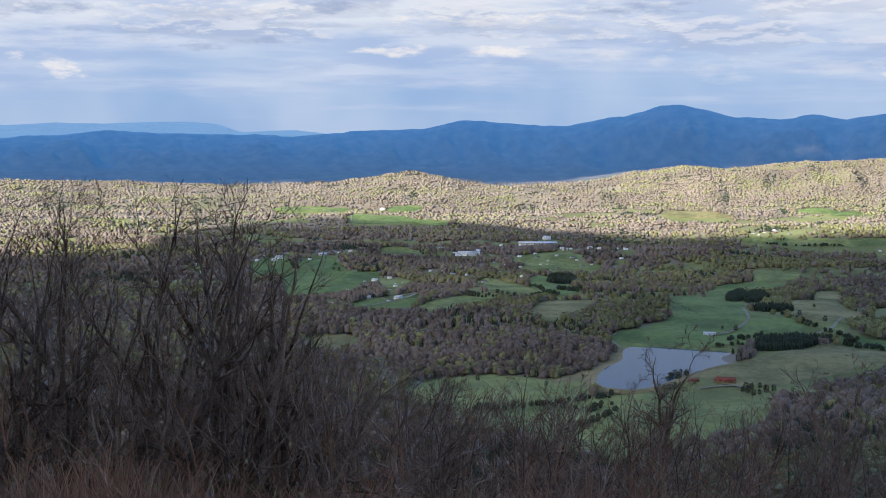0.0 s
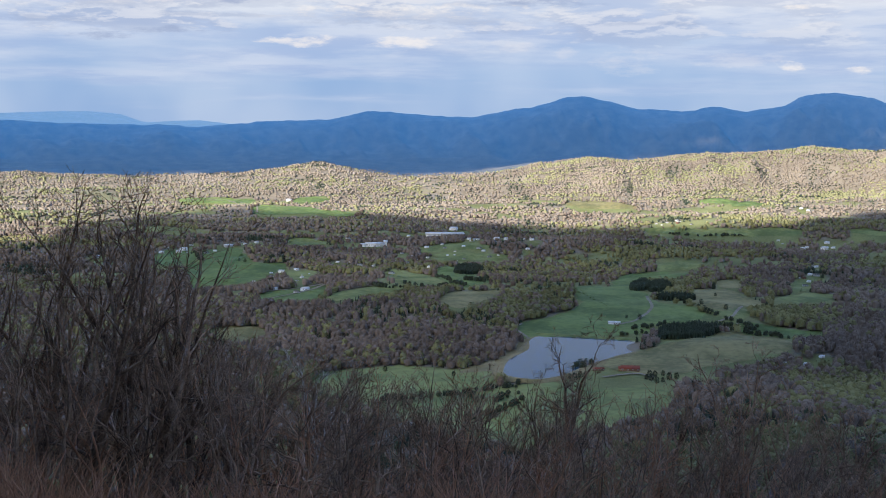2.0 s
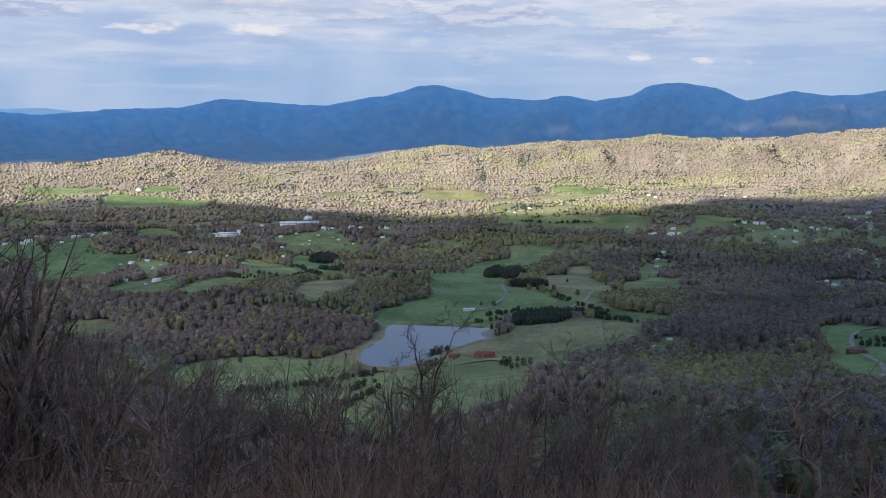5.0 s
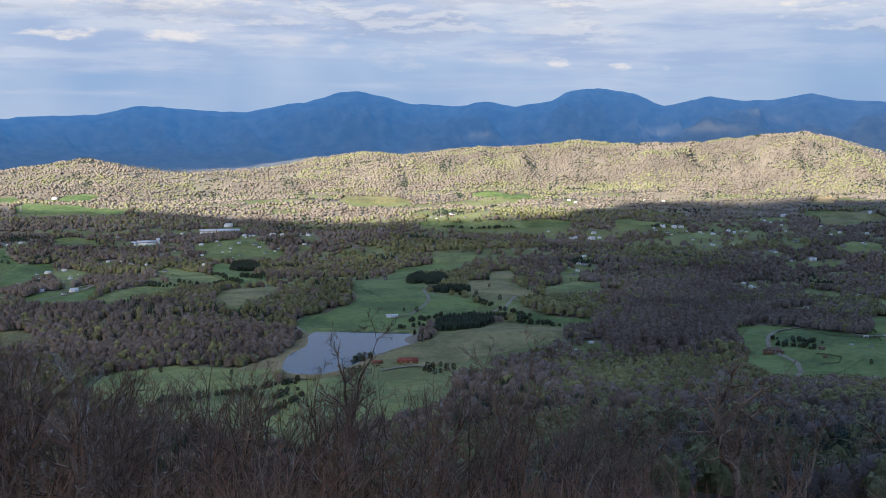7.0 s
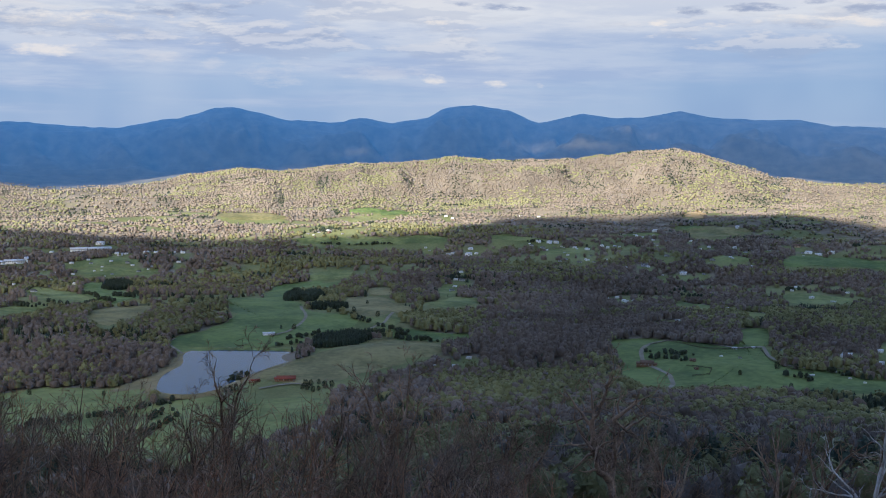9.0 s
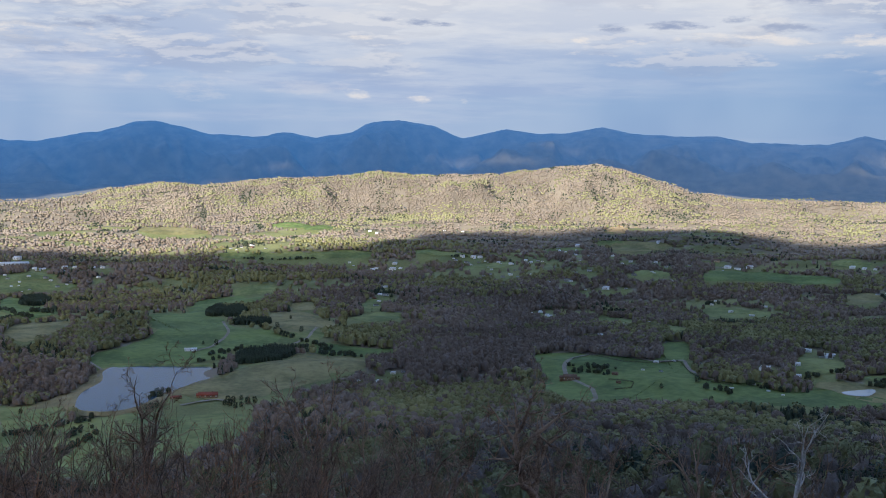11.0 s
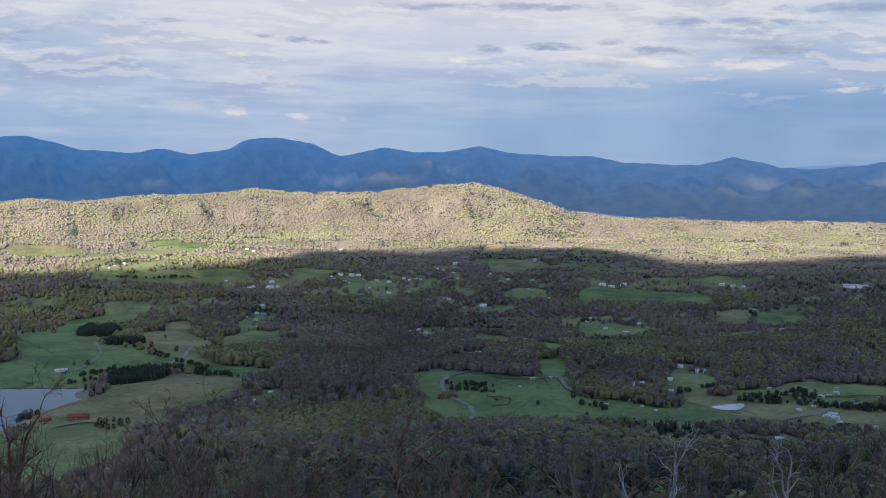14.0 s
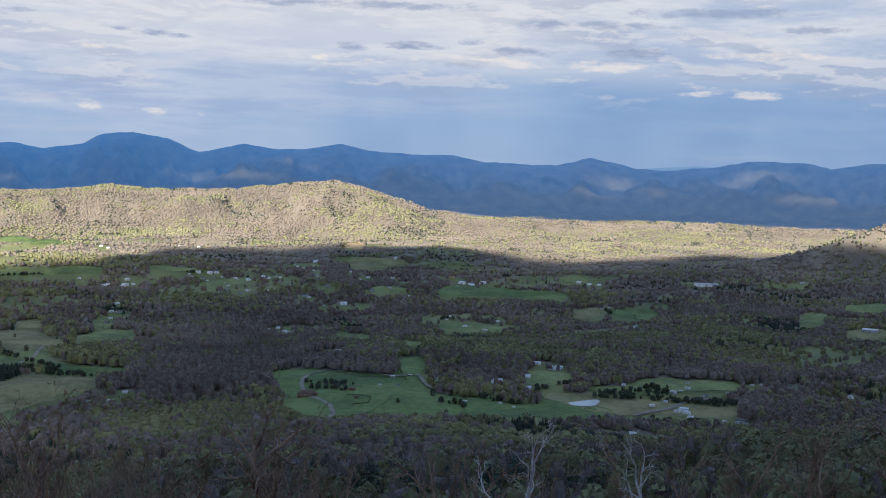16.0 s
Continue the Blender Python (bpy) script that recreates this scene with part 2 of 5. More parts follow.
def lattice(ix, iy, seed):
    h = (ix.astype(np.int64) * 374761393 + iy.astype(np.int64) * 668265263 + seed * 1442695041) & 0xFFFFFFFF
    h = ((h ^ (h >> 13)) * 1274126177) & 0xFFFFFFFF
    return ((h ^ (h >> 16)) & 0xFFFFFF) / float(0xFFFFFF)


def grain(x, y, seed=0):
    """Smooth value noise, -1 to 1."""
    x, y = np.asarray(x, float), np.asarray(y, float)
    ix, iy = np.floor(x), np.floor(y)
    fx, fy = x - ix, y - iy
    fx, fy = fx * fx * (3 - 2 * fx), fy * fy * (3 - 2 * fy)
    a, b = lattice(ix, iy, seed), lattice(ix + 1, iy, seed)
    c, d = lattice(ix, iy + 1, seed), lattice(ix + 1, iy + 1, seed)
    return 2 * ((a * (1 - fx) + b * fx) * (1 - fy) + (c * (1 - fx) + d * fx) * fy) - 1


def rough(x, y, seed=0, octaves=4):
    total, size = 0.0, 1.0
    for k in range(octaves):
        total = total + grain(x / size + 17.3 * k, y / size - 9.1 * k, seed + k) * size
        size *= 0.5
    return total


def smooth(a, b, v):
    v = np.clip((v - a) / (b - a), 0, 1)
    return v * v * (3 - 2 * v)


def bump(x, y, x0, y0, wide, deep, turn=0.0):
    c, s = math.cos(radians(turn)), math.sin(radians(turn))
    u, v = (x - x0) * c + (y - y0) * s, (y - y0) * c - (x - x0) * s
    return np.exp(-(u / wide) ** 2 - (v / deep) ** 2)


def land(x, y):
    """Height of the ground at a true place in plan, metres."""
    x, y = np.asarray(x, float), np.asarray(y, float)
    r, az = np.hypot(x, y), np.degrees(np.arctan2(x, y))
    ahead = x * math.sin(radians(17)) + y * math.cos(radians(17))
    slope = np.interp(ahead, SLOPE_D, SLOPE_Z)
    slope = slope + np.interp(ahead, SHOULDER_D, SHOULDER_Z) * smooth(10, 24, az)
    far = smooth(700, 1300, r)
    z = slope + 16 * rough(x / 520, y / 520, 3) * far + 1.5 * rough(x / 60, y / 60, 5, 3) * smooth(20, 90, r)
    z = z + 24 * bump(x, y, *KNOLL) * far
    pond = bump(x, y, *LAKE_BASIN)
    z = z * (1 - pond) + LAKE_Z * pond
    crest = np.interp(az, HILL_AZ, HILL_TOP) + 4 * rough(az / 0.5, az * 0 + 3, 11, 4)
    spur = 1 + 0.7 * rough(az / 1.9 + r / 3600, r / 2200, 21, 4) * smooth(6650, 5800, r)
    gully = 1 + 0.17 * rough(az / 0.8 + r / 1100, r / 1900, 23, 3) * smooth(6850, 6300, r)
    z = z + crest * gully * np.where(r < 7000, smooth(5100, 7000, r) ** 1.25, smooth(9600, 7000, r)) * spur
    peak = np.interp(az, PEAK_AZ, PEAK_TOP) + 5 * rough(az / 0.45, az * 0 + 8, 31, 5)
    ravine = 1 + 1.05 * rough(az / 1.7 + r / 7000, r / 3600, 41, 5) * smooth(13800, 11500, r)
    z = z + peak * np.where(r < 15000, smooth(9800, 15000, r) ** 1.15, 1 - 0.25 * smooth(15000, 17000, r)) * ravine
    for a0, r0, wide, deep, tall in FOOTHILLS:
        z = z + tall * np.exp(-((az - a0) / wide) ** 2 - ((r - r0) / deep) ** 2) * (1 + 0.22 * rough(az / 1.6, r / 1500, 45, 4))
    back = np.interp(az, BACK_AZ, BACK_TOP) + 7 * rough(az / 1.6, az * 0 + 5, 51, 2)
    z = z + np.maximum(back - peak * 0.75, 0) * smooth(18500, 23500, r)
    return z + 250 * bump(x, y, *END_HILL)


def draw_in(r):
    """Distances past 2.4 km are drawn in, so that the horizon's mountains stand within 5 km."""
    r = np.asarray(r, float)
    return np.where(r < NEAR, r, NEAR + SQUEEZE * np.log1p(np.maximum(r - NEAR, 0) / SQUEEZE))


def site(x, y):
    """Where a true place in plan stands in the scene, and its scale there."""
    x, y = np.asarray(x, float), np.asarray(y, float)
    r = np.maximum(np.hypot(x, y), 1e-6)
    k = draw_in(r) / r
    return x * k, y * k, EYE + (land(x, y) - EYE) * k, k


SLOPE_D = (-900, -300, -40, -4, 3, 6, 12, 30, 60, 120, 300, 600, 900, 1150)
SLOPE_Z = (230, 75, 6, 0, 0, -1.3, -4.2, -12.5, -25, -51, -124, -226, -284, -300)
SHOULDER_D, SHOULDER_Z = (120, 300, 450, 600, 800, 1000, 1150, 1350), (0, 29, 55, 71, 59, 36, 15, 0)
KNOLL = (520.0, 1650.0, 150.0, 75.0, 0.0)
LAKE_BASIN = (285.0, 1600.0, 190.0, 230.0, 0.0)
LAKE_Z = -300.0
END_HILL = (3627.0, 2310.0, 420.0, 190.0, -57.5)
# the sunlit hills: azimuth from straight ahead, height over the valley
HILL_AZ = (-60, -19, -14, -10, -7, -4.7, -2.4, -1.2, 0.4, 2.2, 5.5, 7, 8.5, 10.7, 12.7, 15.3, 18.3, 20.3, 22.8, 25.4, 27.4, 29.1, 30.2, 31.4, 33.1, 34.5, 36.5, 40, 60, 90)
HILL_TOP = (60, 38, 34, 11, 4, 23, 63, 78, 32, 6, 14, 34, 78, 122, 105, 133, 152, 175, 163, 184, 201, 233, 246, 219, 130, 68, 46, 38, 40, 60)
# the blue range behind them
PEAK_AZ = (-60, -19, -15, -9, -6.7, -5.4, -0.9, 0.8, 3, 5.5, 7, 8.2, 9.5, 10.5, 11.7, 12.9, 14.8, 16.2, 17.6, 19.2, 19.8, 21.3, 22.8, 24.2, 26.1, 27.5,
           29.1, 30.5, 32.1, 34.5, 35.5, 37, 39, 40.1, 41.7, 43.1, 43.8, 45.1, 47.2, 49, 50.9, 52.1, 53.5, 58, 70)
PEAK_TOP = (260, 240, 316, 270, 250, 296, 343, 449, 402, 375, 448, 487, 584, 622, 575, 477, 437, 505, 442, 503, 594, 655, 603, 459, 559, 501,
            534, 594, 510, 484, 510, 430, 414, 408, 518, 435, 386, 376, 429, 506, 505, 443, 509, 560, 400)
# pale ridges on the skyline
BACK_AZ = (-60, -19, -17, -14.5, -12, -10, -9, -6.7, -5.4, -4, 42, 43.3, 45, 46.4, 47.5, 60)
BACK_TOP = (430, 431, 482, 464, 496, 447, 314, 345, 272, 200, 300, 430, 480, 535, 480, 300)
# low spurs before the blue range: bearing, distance, half-widths, height
FOOTHILLS = ((14.5, 9800, 2.2, 700, 70), (21.5, 9300, 1.6, 600, 65), (26.5, 10800, 3.4, 1000, 140), (31.5, 10900, 3.6, 1000, 130), (36.5, 11300, 3.0, 900, 110), (40.5, 10900, 2.2, 700, 90), (43.9, 11600, 1.6, 600, 110), (48.0, 11200, 2.0, 700, 90), (51.5, 11000, 1.8, 600, 150), (55.5, 10600, 2.0, 700, 110))

# ---- building helpers ----
def sheet_mesh(name, verts, faces, material, smooth_=False):
    """A mesh from arrays: verts n x 3, faces m x 3 or m x 4."""
    verts, faces = np.ascontiguousarray(verts, np.float32), np.ascontiguousarray(faces, np.int32)
    me = bpy.data.meshes.new(name)
    sides = faces.shape[1]
    me.vertices.add(len(verts))
    me.vertices.foreach_set("co", verts.ravel())
    me.loops.add(faces.size)
    me.loops.foreach_set("vertex_index", faces.ravel())
    me.polygons.add(len(faces))
    me.polygons.foreach_set("loop_start", np.arange(0, faces.size, sides, dtype=np.int32))
    if smooth_:
        me.polygons.foreach_set("use_smooth", np.ones(len(faces), bool))
    me.materials.append(material)
    me.update(calc_edges=True)
    return me


def grid_faces(rows, cols, wrap=False):
    a = np.arange(rows - 1)[:, None] * cols
    b = np.arange(cols if wrap else cols - 1)[None, :]
    c = (b + 1) % cols
    return np.stack([a + b, a + c, a + cols + c, a + cols + b], -1).reshape(-1, 4)


def frayed_edge(p, amount):
    """An outline with the bays and points that woods leave along a field."""
    p = np.asarray(p, float)
    return p + amount * np.stack([rough(p[:, 0] / 45, p[:, 1] / 45, 101, 3), rough(p[:, 0] / 45, p[:, 1] / 45, 111, 3)], 1)


def inside(x, y, outline):
    px, py = np.array(outline, float).T
    hit = np.zeros(len(x), bool)
    near_ = np.nonzero((x > px.min()) & (x < px.max()) & (y > py.min()) & (y < py.max()))[0]
    if len(near_) < len(x):
        if len(near_):
            hit[near_] = inside_box(x[near_], y[near_], px, py)
        return hit
    return inside_box(x, y, px, py)


def inside_box(x, y, px, py):
    hit = np.zeros(len(x), bool)
    for i in range(len(px)):
        j = i - 1
        cross = (py[i] > y) != (py[j] > y)
        with np.errstate(divide="ignore", invalid="ignore"):
            hit ^= cross & (x < (px[j] - px[i]) * (y - py[i]) / (py[j] - py[i]) + px[i])
    return hit


def rounded(outline, steps=8):
    """A closed smooth line through the corners of an outline (Catmull-Rom)."""
    p = np.array(outline, float)
    t = np.linspace(0, 1, steps, endpoint=False)[:, None]
    out = []
    for i in range(len(p)):
        a, b, c, d = p[i - 1], p[i], p[(i + 1) % len(p)], p[(i + 2) % len(p)]
        out.append(0.5 * (2 * b + (c - a) * t + (2 * a - 5 * b + 4 * c - d) * t ** 2 + (3 * b - a - 3 * c + d) * t ** 3))
    return np.concatenate(out)


# ---- ground ----
FIELDS = []


def field(kind, *corners):
    """Open grass within the corners, as places in plan."""
    FIELDS.append((kind, corners))


field("green", (-47, 1439), (-30, 1527), (40, 1580), (124, 1562), (176, 1515), (137, 1396), (72, 1372), (-15, 1369))
field("green", (21, 1296), (73, 1383), (139, 1420), (201, 1450), (247, 1453), (256, 1392), (211, 1269), (166, 1232), (67, 1280))
field("green", (146, 1345), (203, 1420), (244, 1430), (288, 1426), (339, 1420), (366, 1374), (325, 1264), (276, 1224), (227, 1202), (180, 1182), (119, 1215), (88, 1250))
field("shore", (133, 1530), (156, 1564), (188, 1599), (213, 1646), (231, 1708), (250, 1746), (254, 1721), (233, 1662), (214, 1614), (196, 1525), (165, 1519))
field("green", (2689, 2025), (2781, 1991), (2593, 1855), (2555, 1907))
field("clay", (2483, 4176), (2815, 4617), (2483, 4040), (2407, 4024))
field("dry", (2162, 3599), (2318, 3565), (2273, 3426), (1937, 3160))
field("dry", (-201, 1821), (-153, 1847), (-119, 1824), (-145, 1741))
field("bright", (-350, 2983), (-325, 3019), (-261, 3020), (-222, 2821), (-202, 2753), (-143, 2757), (-134, 2719), (-157, 2587), (-180, 2443), (-232, 2427), (-271, 2405), (-291, 2358), (-328, 2569), (-353, 2725), (-331, 2788))
field("bright", (-444, 2952), (-357, 2959), (-338, 2778), (-367, 2745), (-408, 2705))
field("bright", (-158, 2132), (-147, 2185), (-107, 2237), (-58, 2277), (-43, 2260), (-42, 2172), (-54, 2093), (-90, 2062), (-126, 2066))
field("green", (-130, 2617), (-68, 2668), (-50, 2465), (-100, 2316))
field("green", (-40, 2096), (-18, 2180), (22, 2234), (63, 2297), (92, 2242), (97, 2208), (60, 2185), (30, 2130), (1, 2082), (-26, 2064))
field("green", (79, 2659), (119, 2633), (159, 2507), (175, 2351), (173, 2281), (133, 2256), (103, 2282), (76, 2385))
field("bright", (186, 2658), (228, 2730), (219, 2553), (253, 2545), (272, 2405), (223, 2295), (188, 2316), (169, 2492))
field("dry", (140, 2041), (158, 2114), (179, 2197), (221, 2219), (262, 2229), (265, 2170), (223, 2052), (193, 1981), (159, 1952))
field("green", (188, 2966), (222, 2973), (255, 2970), (293, 2953), (373, 2944), (360, 2891), (299, 2875), (206, 2852))
field("green", (164, 3018), (196, 3087), (271, 3158), (331, 3051), (324, 2991), (257, 2993), (190, 3002))
field("green", (-160, 3245), (-111, 3277), (-67, 3223), (-59, 3145), (-93, 3135), (-142, 3147))
field("bright", (-343, 4663), (-304, 4738), (-196, 4628), (-112, 4477), (5, 4084), (23, 4010), (-30, 4016), (-122, 4146), (-308, 4233))
field("bright", (-707, 5264), (-616, 5333), (-405, 5263), (-388, 5041), (-515, 5007), (-657, 5116))
field("bright", (-222, 5233), (-108, 5286), (-92, 4994), (-206, 4861))
field("bright", (246, 1842), (283, 1885), (325, 1933), (358, 1980), (372, 2040), (397, 2223), (425, 2303), (478, 2327), (506, 2211), (519, 2138), (505, 2038), (542, 1996), (552, 1947), (541, 1898), (502, 1880), (456, 1840), (423, 1770), (368, 1750), (321, 1757), (289, 1762), (248, 1759))
field("bright", (488, 2340), (555, 2585), (603, 2638), (667, 2648), (702, 2570), (659, 2476), (622, 2516), (567, 2431), (506, 2235), (493, 2273))
field("green", (683, 2737), (740, 2781), (785, 2755), (746, 2662), (694, 2654), (657, 2659))
field("dry", (587, 2126), (630, 2245), (704, 2242), (679, 2097), (689, 2066), (648, 2000), (593, 1946), (580, 1996), (563, 2023))
field("dry", (703, 2386), (756, 2410), (732, 2307), (684, 2282))
field("green", (551, 1929), (620, 1971), (625, 1929), (591, 1877), (544, 1871))
field("bright", (600, 1877), (634, 1870), (674, 1830), (692, 1785), (666, 1739), (625, 1767), (582, 1819))
field("dry", (321, 1541), (349, 1604), (376, 1637), (420, 1662), (467, 1689), (538, 1791), (587, 1809), (621, 1755), (602, 1660), (561, 1607), (511, 1573), (448, 1536), (401, 1497), (351, 1497))
field("green", (813, 3531), (868, 3518), (929, 3439), (1000, 3459), (1118, 3470), (1197, 3455), (1248, 3413), (1206, 3340), (1083, 3359), (973, 3365), (874, 3414))
field("green", (1361, 3364), (1446, 3451), (1469, 3386), (1501, 3273), (1501, 3237), (1436, 3272))
field("green", (1349, 2988), (1451, 3094), (1511, 3030), (1416, 2868), (1319, 2904))
field("bright", (1337, 4789), (1417, 4911), (1482, 4746), (1402, 4559), (1341, 4724))
field("bright", (1401, 4590), (1560, 4777), (1483, 4442), (1371, 4388))
field("dry", (810, 4708), (974, 4993), (1028, 4517), (993, 4452), (813, 4482))
field("green", (851, 2383), (887, 2418), (903, 2398), (843, 2266), (805, 2238))
field("green", (745, 2142), (817, 2225), (876, 2237), (862, 2186), (800, 2120), (749, 2094))
field("bright", (853, 1644), (887, 1646), (914, 1625), (938, 1551), (965, 1496), (995, 1512), (1043, 1593), (1071, 1613), (1078, 1569), (1025, 1487), (980, 1411), (965, 1351), (999, 1323), (1051, 1272), (1112, 1243), (1122, 1212), (1084, 1201), (994, 1202), (930, 1230), (879, 1277), (828, 1327), (782, 1331), (758, 1361), (761, 1433), (816, 1530))
field("green", (1181, 1321), (1239, 1317), (1297, 1322), (1341, 1334), (1367, 1305), (1423, 1265), (1364, 1211), (1297, 1237), (1237, 1260), (1186, 1293))
field("green", (1155, 1424), (1188, 1439), (1216, 1397), (1186, 1357), (1135, 1338), (1108, 1352))
field("dry", (1094, 1312), (1164, 1291), (1220, 1243), (1269, 1199), (1313, 1165), (1270, 1127), (1183, 1155), (1122, 1201), (1080, 1261))
field("bright", (1778, 2542), (1942, 2730), (2039, 2710), (2093, 2636), (2161, 2513), (2089, 2429), (1958, 2487), (1838, 2488), (1744, 2474))
field("green", (2353, 2762), (2466, 2822), (2457, 2716), (2411, 2660), (2338, 2674))
field("dry", (1876, 2152), (2013, 2261), (2039, 2212), (2000, 2161), (1883, 2077), (1851, 2105))
field("bright", (1973, 2131), (2060, 2198), (2129, 2178), (2122, 2126), (1987, 2032), (1929, 2058))
field("green", (1479, 2105), (1532, 2140), (1569, 2083), (1592, 2038), (1553, 1997), (1487, 1992), (1445, 2028))
field("green", (1614, 2583), (1765, 2716), (1703, 2559), (1664, 2523), (1601, 2525))
field("green", (1248, 2131), (1282, 2081), (1266, 2023), (1213, 1987), (1209, 2043))
field("green", (1240, 1887), (1265, 1861), (1181, 1717), (1144, 1715))
field("green", (1809, 3402), (1943, 3465), (1928, 3384), (1797, 3308))
field("green", (2171, 3715), (2225, 3637), (2186, 3592), (2137, 3637))
field("green", (2644, 1998), (2771, 1983), (2656, 1888), (2580, 1925))
field("green", (2279, 1842), (2544, 1997), (2223, 1729), (2151, 1730))
field("dry", (2140, 1608), (2205, 1575), (2134, 1513), (2076, 1552))
LAKE = [(186, 1490), (190, 1541), (206, 1600), (236, 1660), (251, 1738), (272, 1767), (315, 1763), (368, 1748), (397, 1698), (384, 1646), (348, 1609), (299, 1550), (252, 1483), (216, 1465)]
POND = [(1100, 1260), (1139, 1262), (1148, 1254), (1121, 1236), (1096, 1247)]
PINES = [
    [(429, 1721), (456, 1803), (496, 1840), (549, 1857), (551, 1829), (529, 1787), (462, 1698)],
    [(521, 2088), (534, 2132), (582, 2117), (570, 2058)],
    [(503, 2236), (551, 2385), (587, 2467), (548, 2258), (514, 2203)],
    [(569, 2344), (605, 2401), (599, 2310), (557, 2209), (527, 2193)],
    [(214, 2547), (233, 2717), (276, 2772), (286, 2695), (268, 2602)],
]
ROADS = []
ROADS.append((6, [(751, 1308), (787, 1341), (812, 1394), (814, 1449), (830, 1497), (854, 1547), (905, 1596), (942, 1580), (952, 1528), (966, 1485), (1007, 1478)]))
ROADS.append((5, [(1007, 1478), (981, 1425), (973, 1365), (985, 1333)]))
ROADS.append((6, [(1140, 1181), (1205, 1185), (1270, 1212), (1322, 1173), (1399, 1139), (1428, 1013)]))
ROADS.append((5, [(510, 2131), (481, 1968), (426, 1859), (396, 1835)]))
ROADS.append((4, [(229, 1658), (252, 1744), (239, 1819), (255, 1848)]))
ROADS.append((5, [(366, 1480), (350, 1498), (328, 1492), (302, 1480)]))
ROADS.append((7, [(-137, 2112), (-83, 2185), (-45, 2272)]))
ROADS.append((6, [(-706, 5285), (-518, 5177), (-337, 4737)]))
ROADS.append((6, [(436, 1089), (460, 1114), (477, 1125)]))
ROADS.append((6, [(2210, 1920), (2228, 1748), (2264, 1618)]))
HEDGES = []
HEDGES.append([(1326, 1189), (1358, 1178), (1392, 1144)])
HEDGES.append([(1255, 1283), (1264, 1275), (1291, 1270)])
HEDGES.append([(1161, 1276), (1213, 1234), (1279, 1196)])
HEDGES.append([(982, 1341), (1010, 1317), (1032, 1285)])
HEDGES.append([(559, 1855), (594, 1837), (618, 1809), (623, 1763)])
HEDGES.append([(-43, 1380), (22, 1369), (73, 1390), (140, 1427), (198, 1451)])
HEDGES.append([(410, 1793), (450, 1825), (468, 1849)])
HEDGES.append([(546, 2033), (560, 1952), (569, 1925)])
HEDGES.append([(99, 2285), (147, 2240), (190, 2328)])
HEDGES.append([(-24, 2198), (17, 2296), (66, 2216)])
HEDGES.append([(128, 1403), (160, 1376), (190, 1412)])
HEDGES.append([(862, 1535), (876, 1513), (893, 1468)])
HEDGES.append([(937, 1314), (953, 1290)])
HEDGES.append([(1249, 1207), (1293, 1166), (1335, 1154)])
HEDGES.append([(1327, 1188), (1365, 1170), (1420, 1147)])
HEDGES.append([(1210, 1288), (1238, 1262), (1260, 1240)])
HEDGES.append([(1127, 1167), (1159, 1139), (1204, 1113)])
HEDGES.append([(278, 1530), (289, 1540), (300, 1550)])
HEDGES.append([(387, 1765), (420, 1769), (436, 1751)])
HEDGES.append([(1173, 2254), (1279, 2214), (1349, 2159)])
HEDGES.append([(1161, 2619), (1206, 2423), (1330, 2376)])
ROADS.append((6, [(-718, 5279), (-604, 5228), (-432, 5046), (-324, 4737), (-196, 4628)]))
ROADS.append((6, [(-345, 4750), (-314, 4332)]))
ROADS.append((5, [(635, 1997), (594, 1912), (563, 1884)]))
ROADS.append((6, [(1247, 1925), (1175, 1786), (1144, 1689)]))
ROADS.append((6, [(-162, 2186), (-106, 2223), (-48, 2275), (-30, 2444)]))
HEDGES.append([(552, 1837), (588, 1813), (606, 1788), (625, 1754)])
HEDGES.append([(869, 3426), (908, 3361), (986, 3355), (1069, 3364)])
HEDGES.append([(-354, 2932), (-337, 2853), (-325, 2789)])
HEDGES.append([(77, 2247), (100, 2210), (127, 2246)])
HEDGES.append([(168, 2484), (190, 2338), (213, 2304)])
HEDGES.append([(221, 2382), (251, 2363), (288, 2568)])
HEDGES.append([(-195, 2360), (-166, 2384), (-139, 2464)])
HEDGES.append([(-254, 2342), (-206, 2369), (-175, 2368)])
HEDGES.append([(-189, 2737), (-161, 2760), (-126, 2783)])
HEDGES.append([(1434, 3267), (1470, 3257), (1501, 3237)])
HEDGES.append([(1168, 1295), (1223, 1246), (1269, 1199), (1310, 1170)])
HEDGES.append([(1099, 1336), (1131, 1333), (1177, 1349)])
HEDGES.append([(2011, 2182), (1977, 2127)])
HEDGES.append([(850, 1511), (856, 1474), (861, 1438)])
HEDGES.append([(1529, 2187), (1582, 2180), (1656, 2140)])
HEDGES.append([(1124, 1133), (1152, 1133), (1158, 1116)])
HEDGES.append([(1283, 1184), (1303, 1178), (1316, 1168)])
HEDGES.append([(583, 1896), (598, 1873), (612, 1845)])
HEDGES.append([(117, 1289), (168, 1321), (188, 1379)])
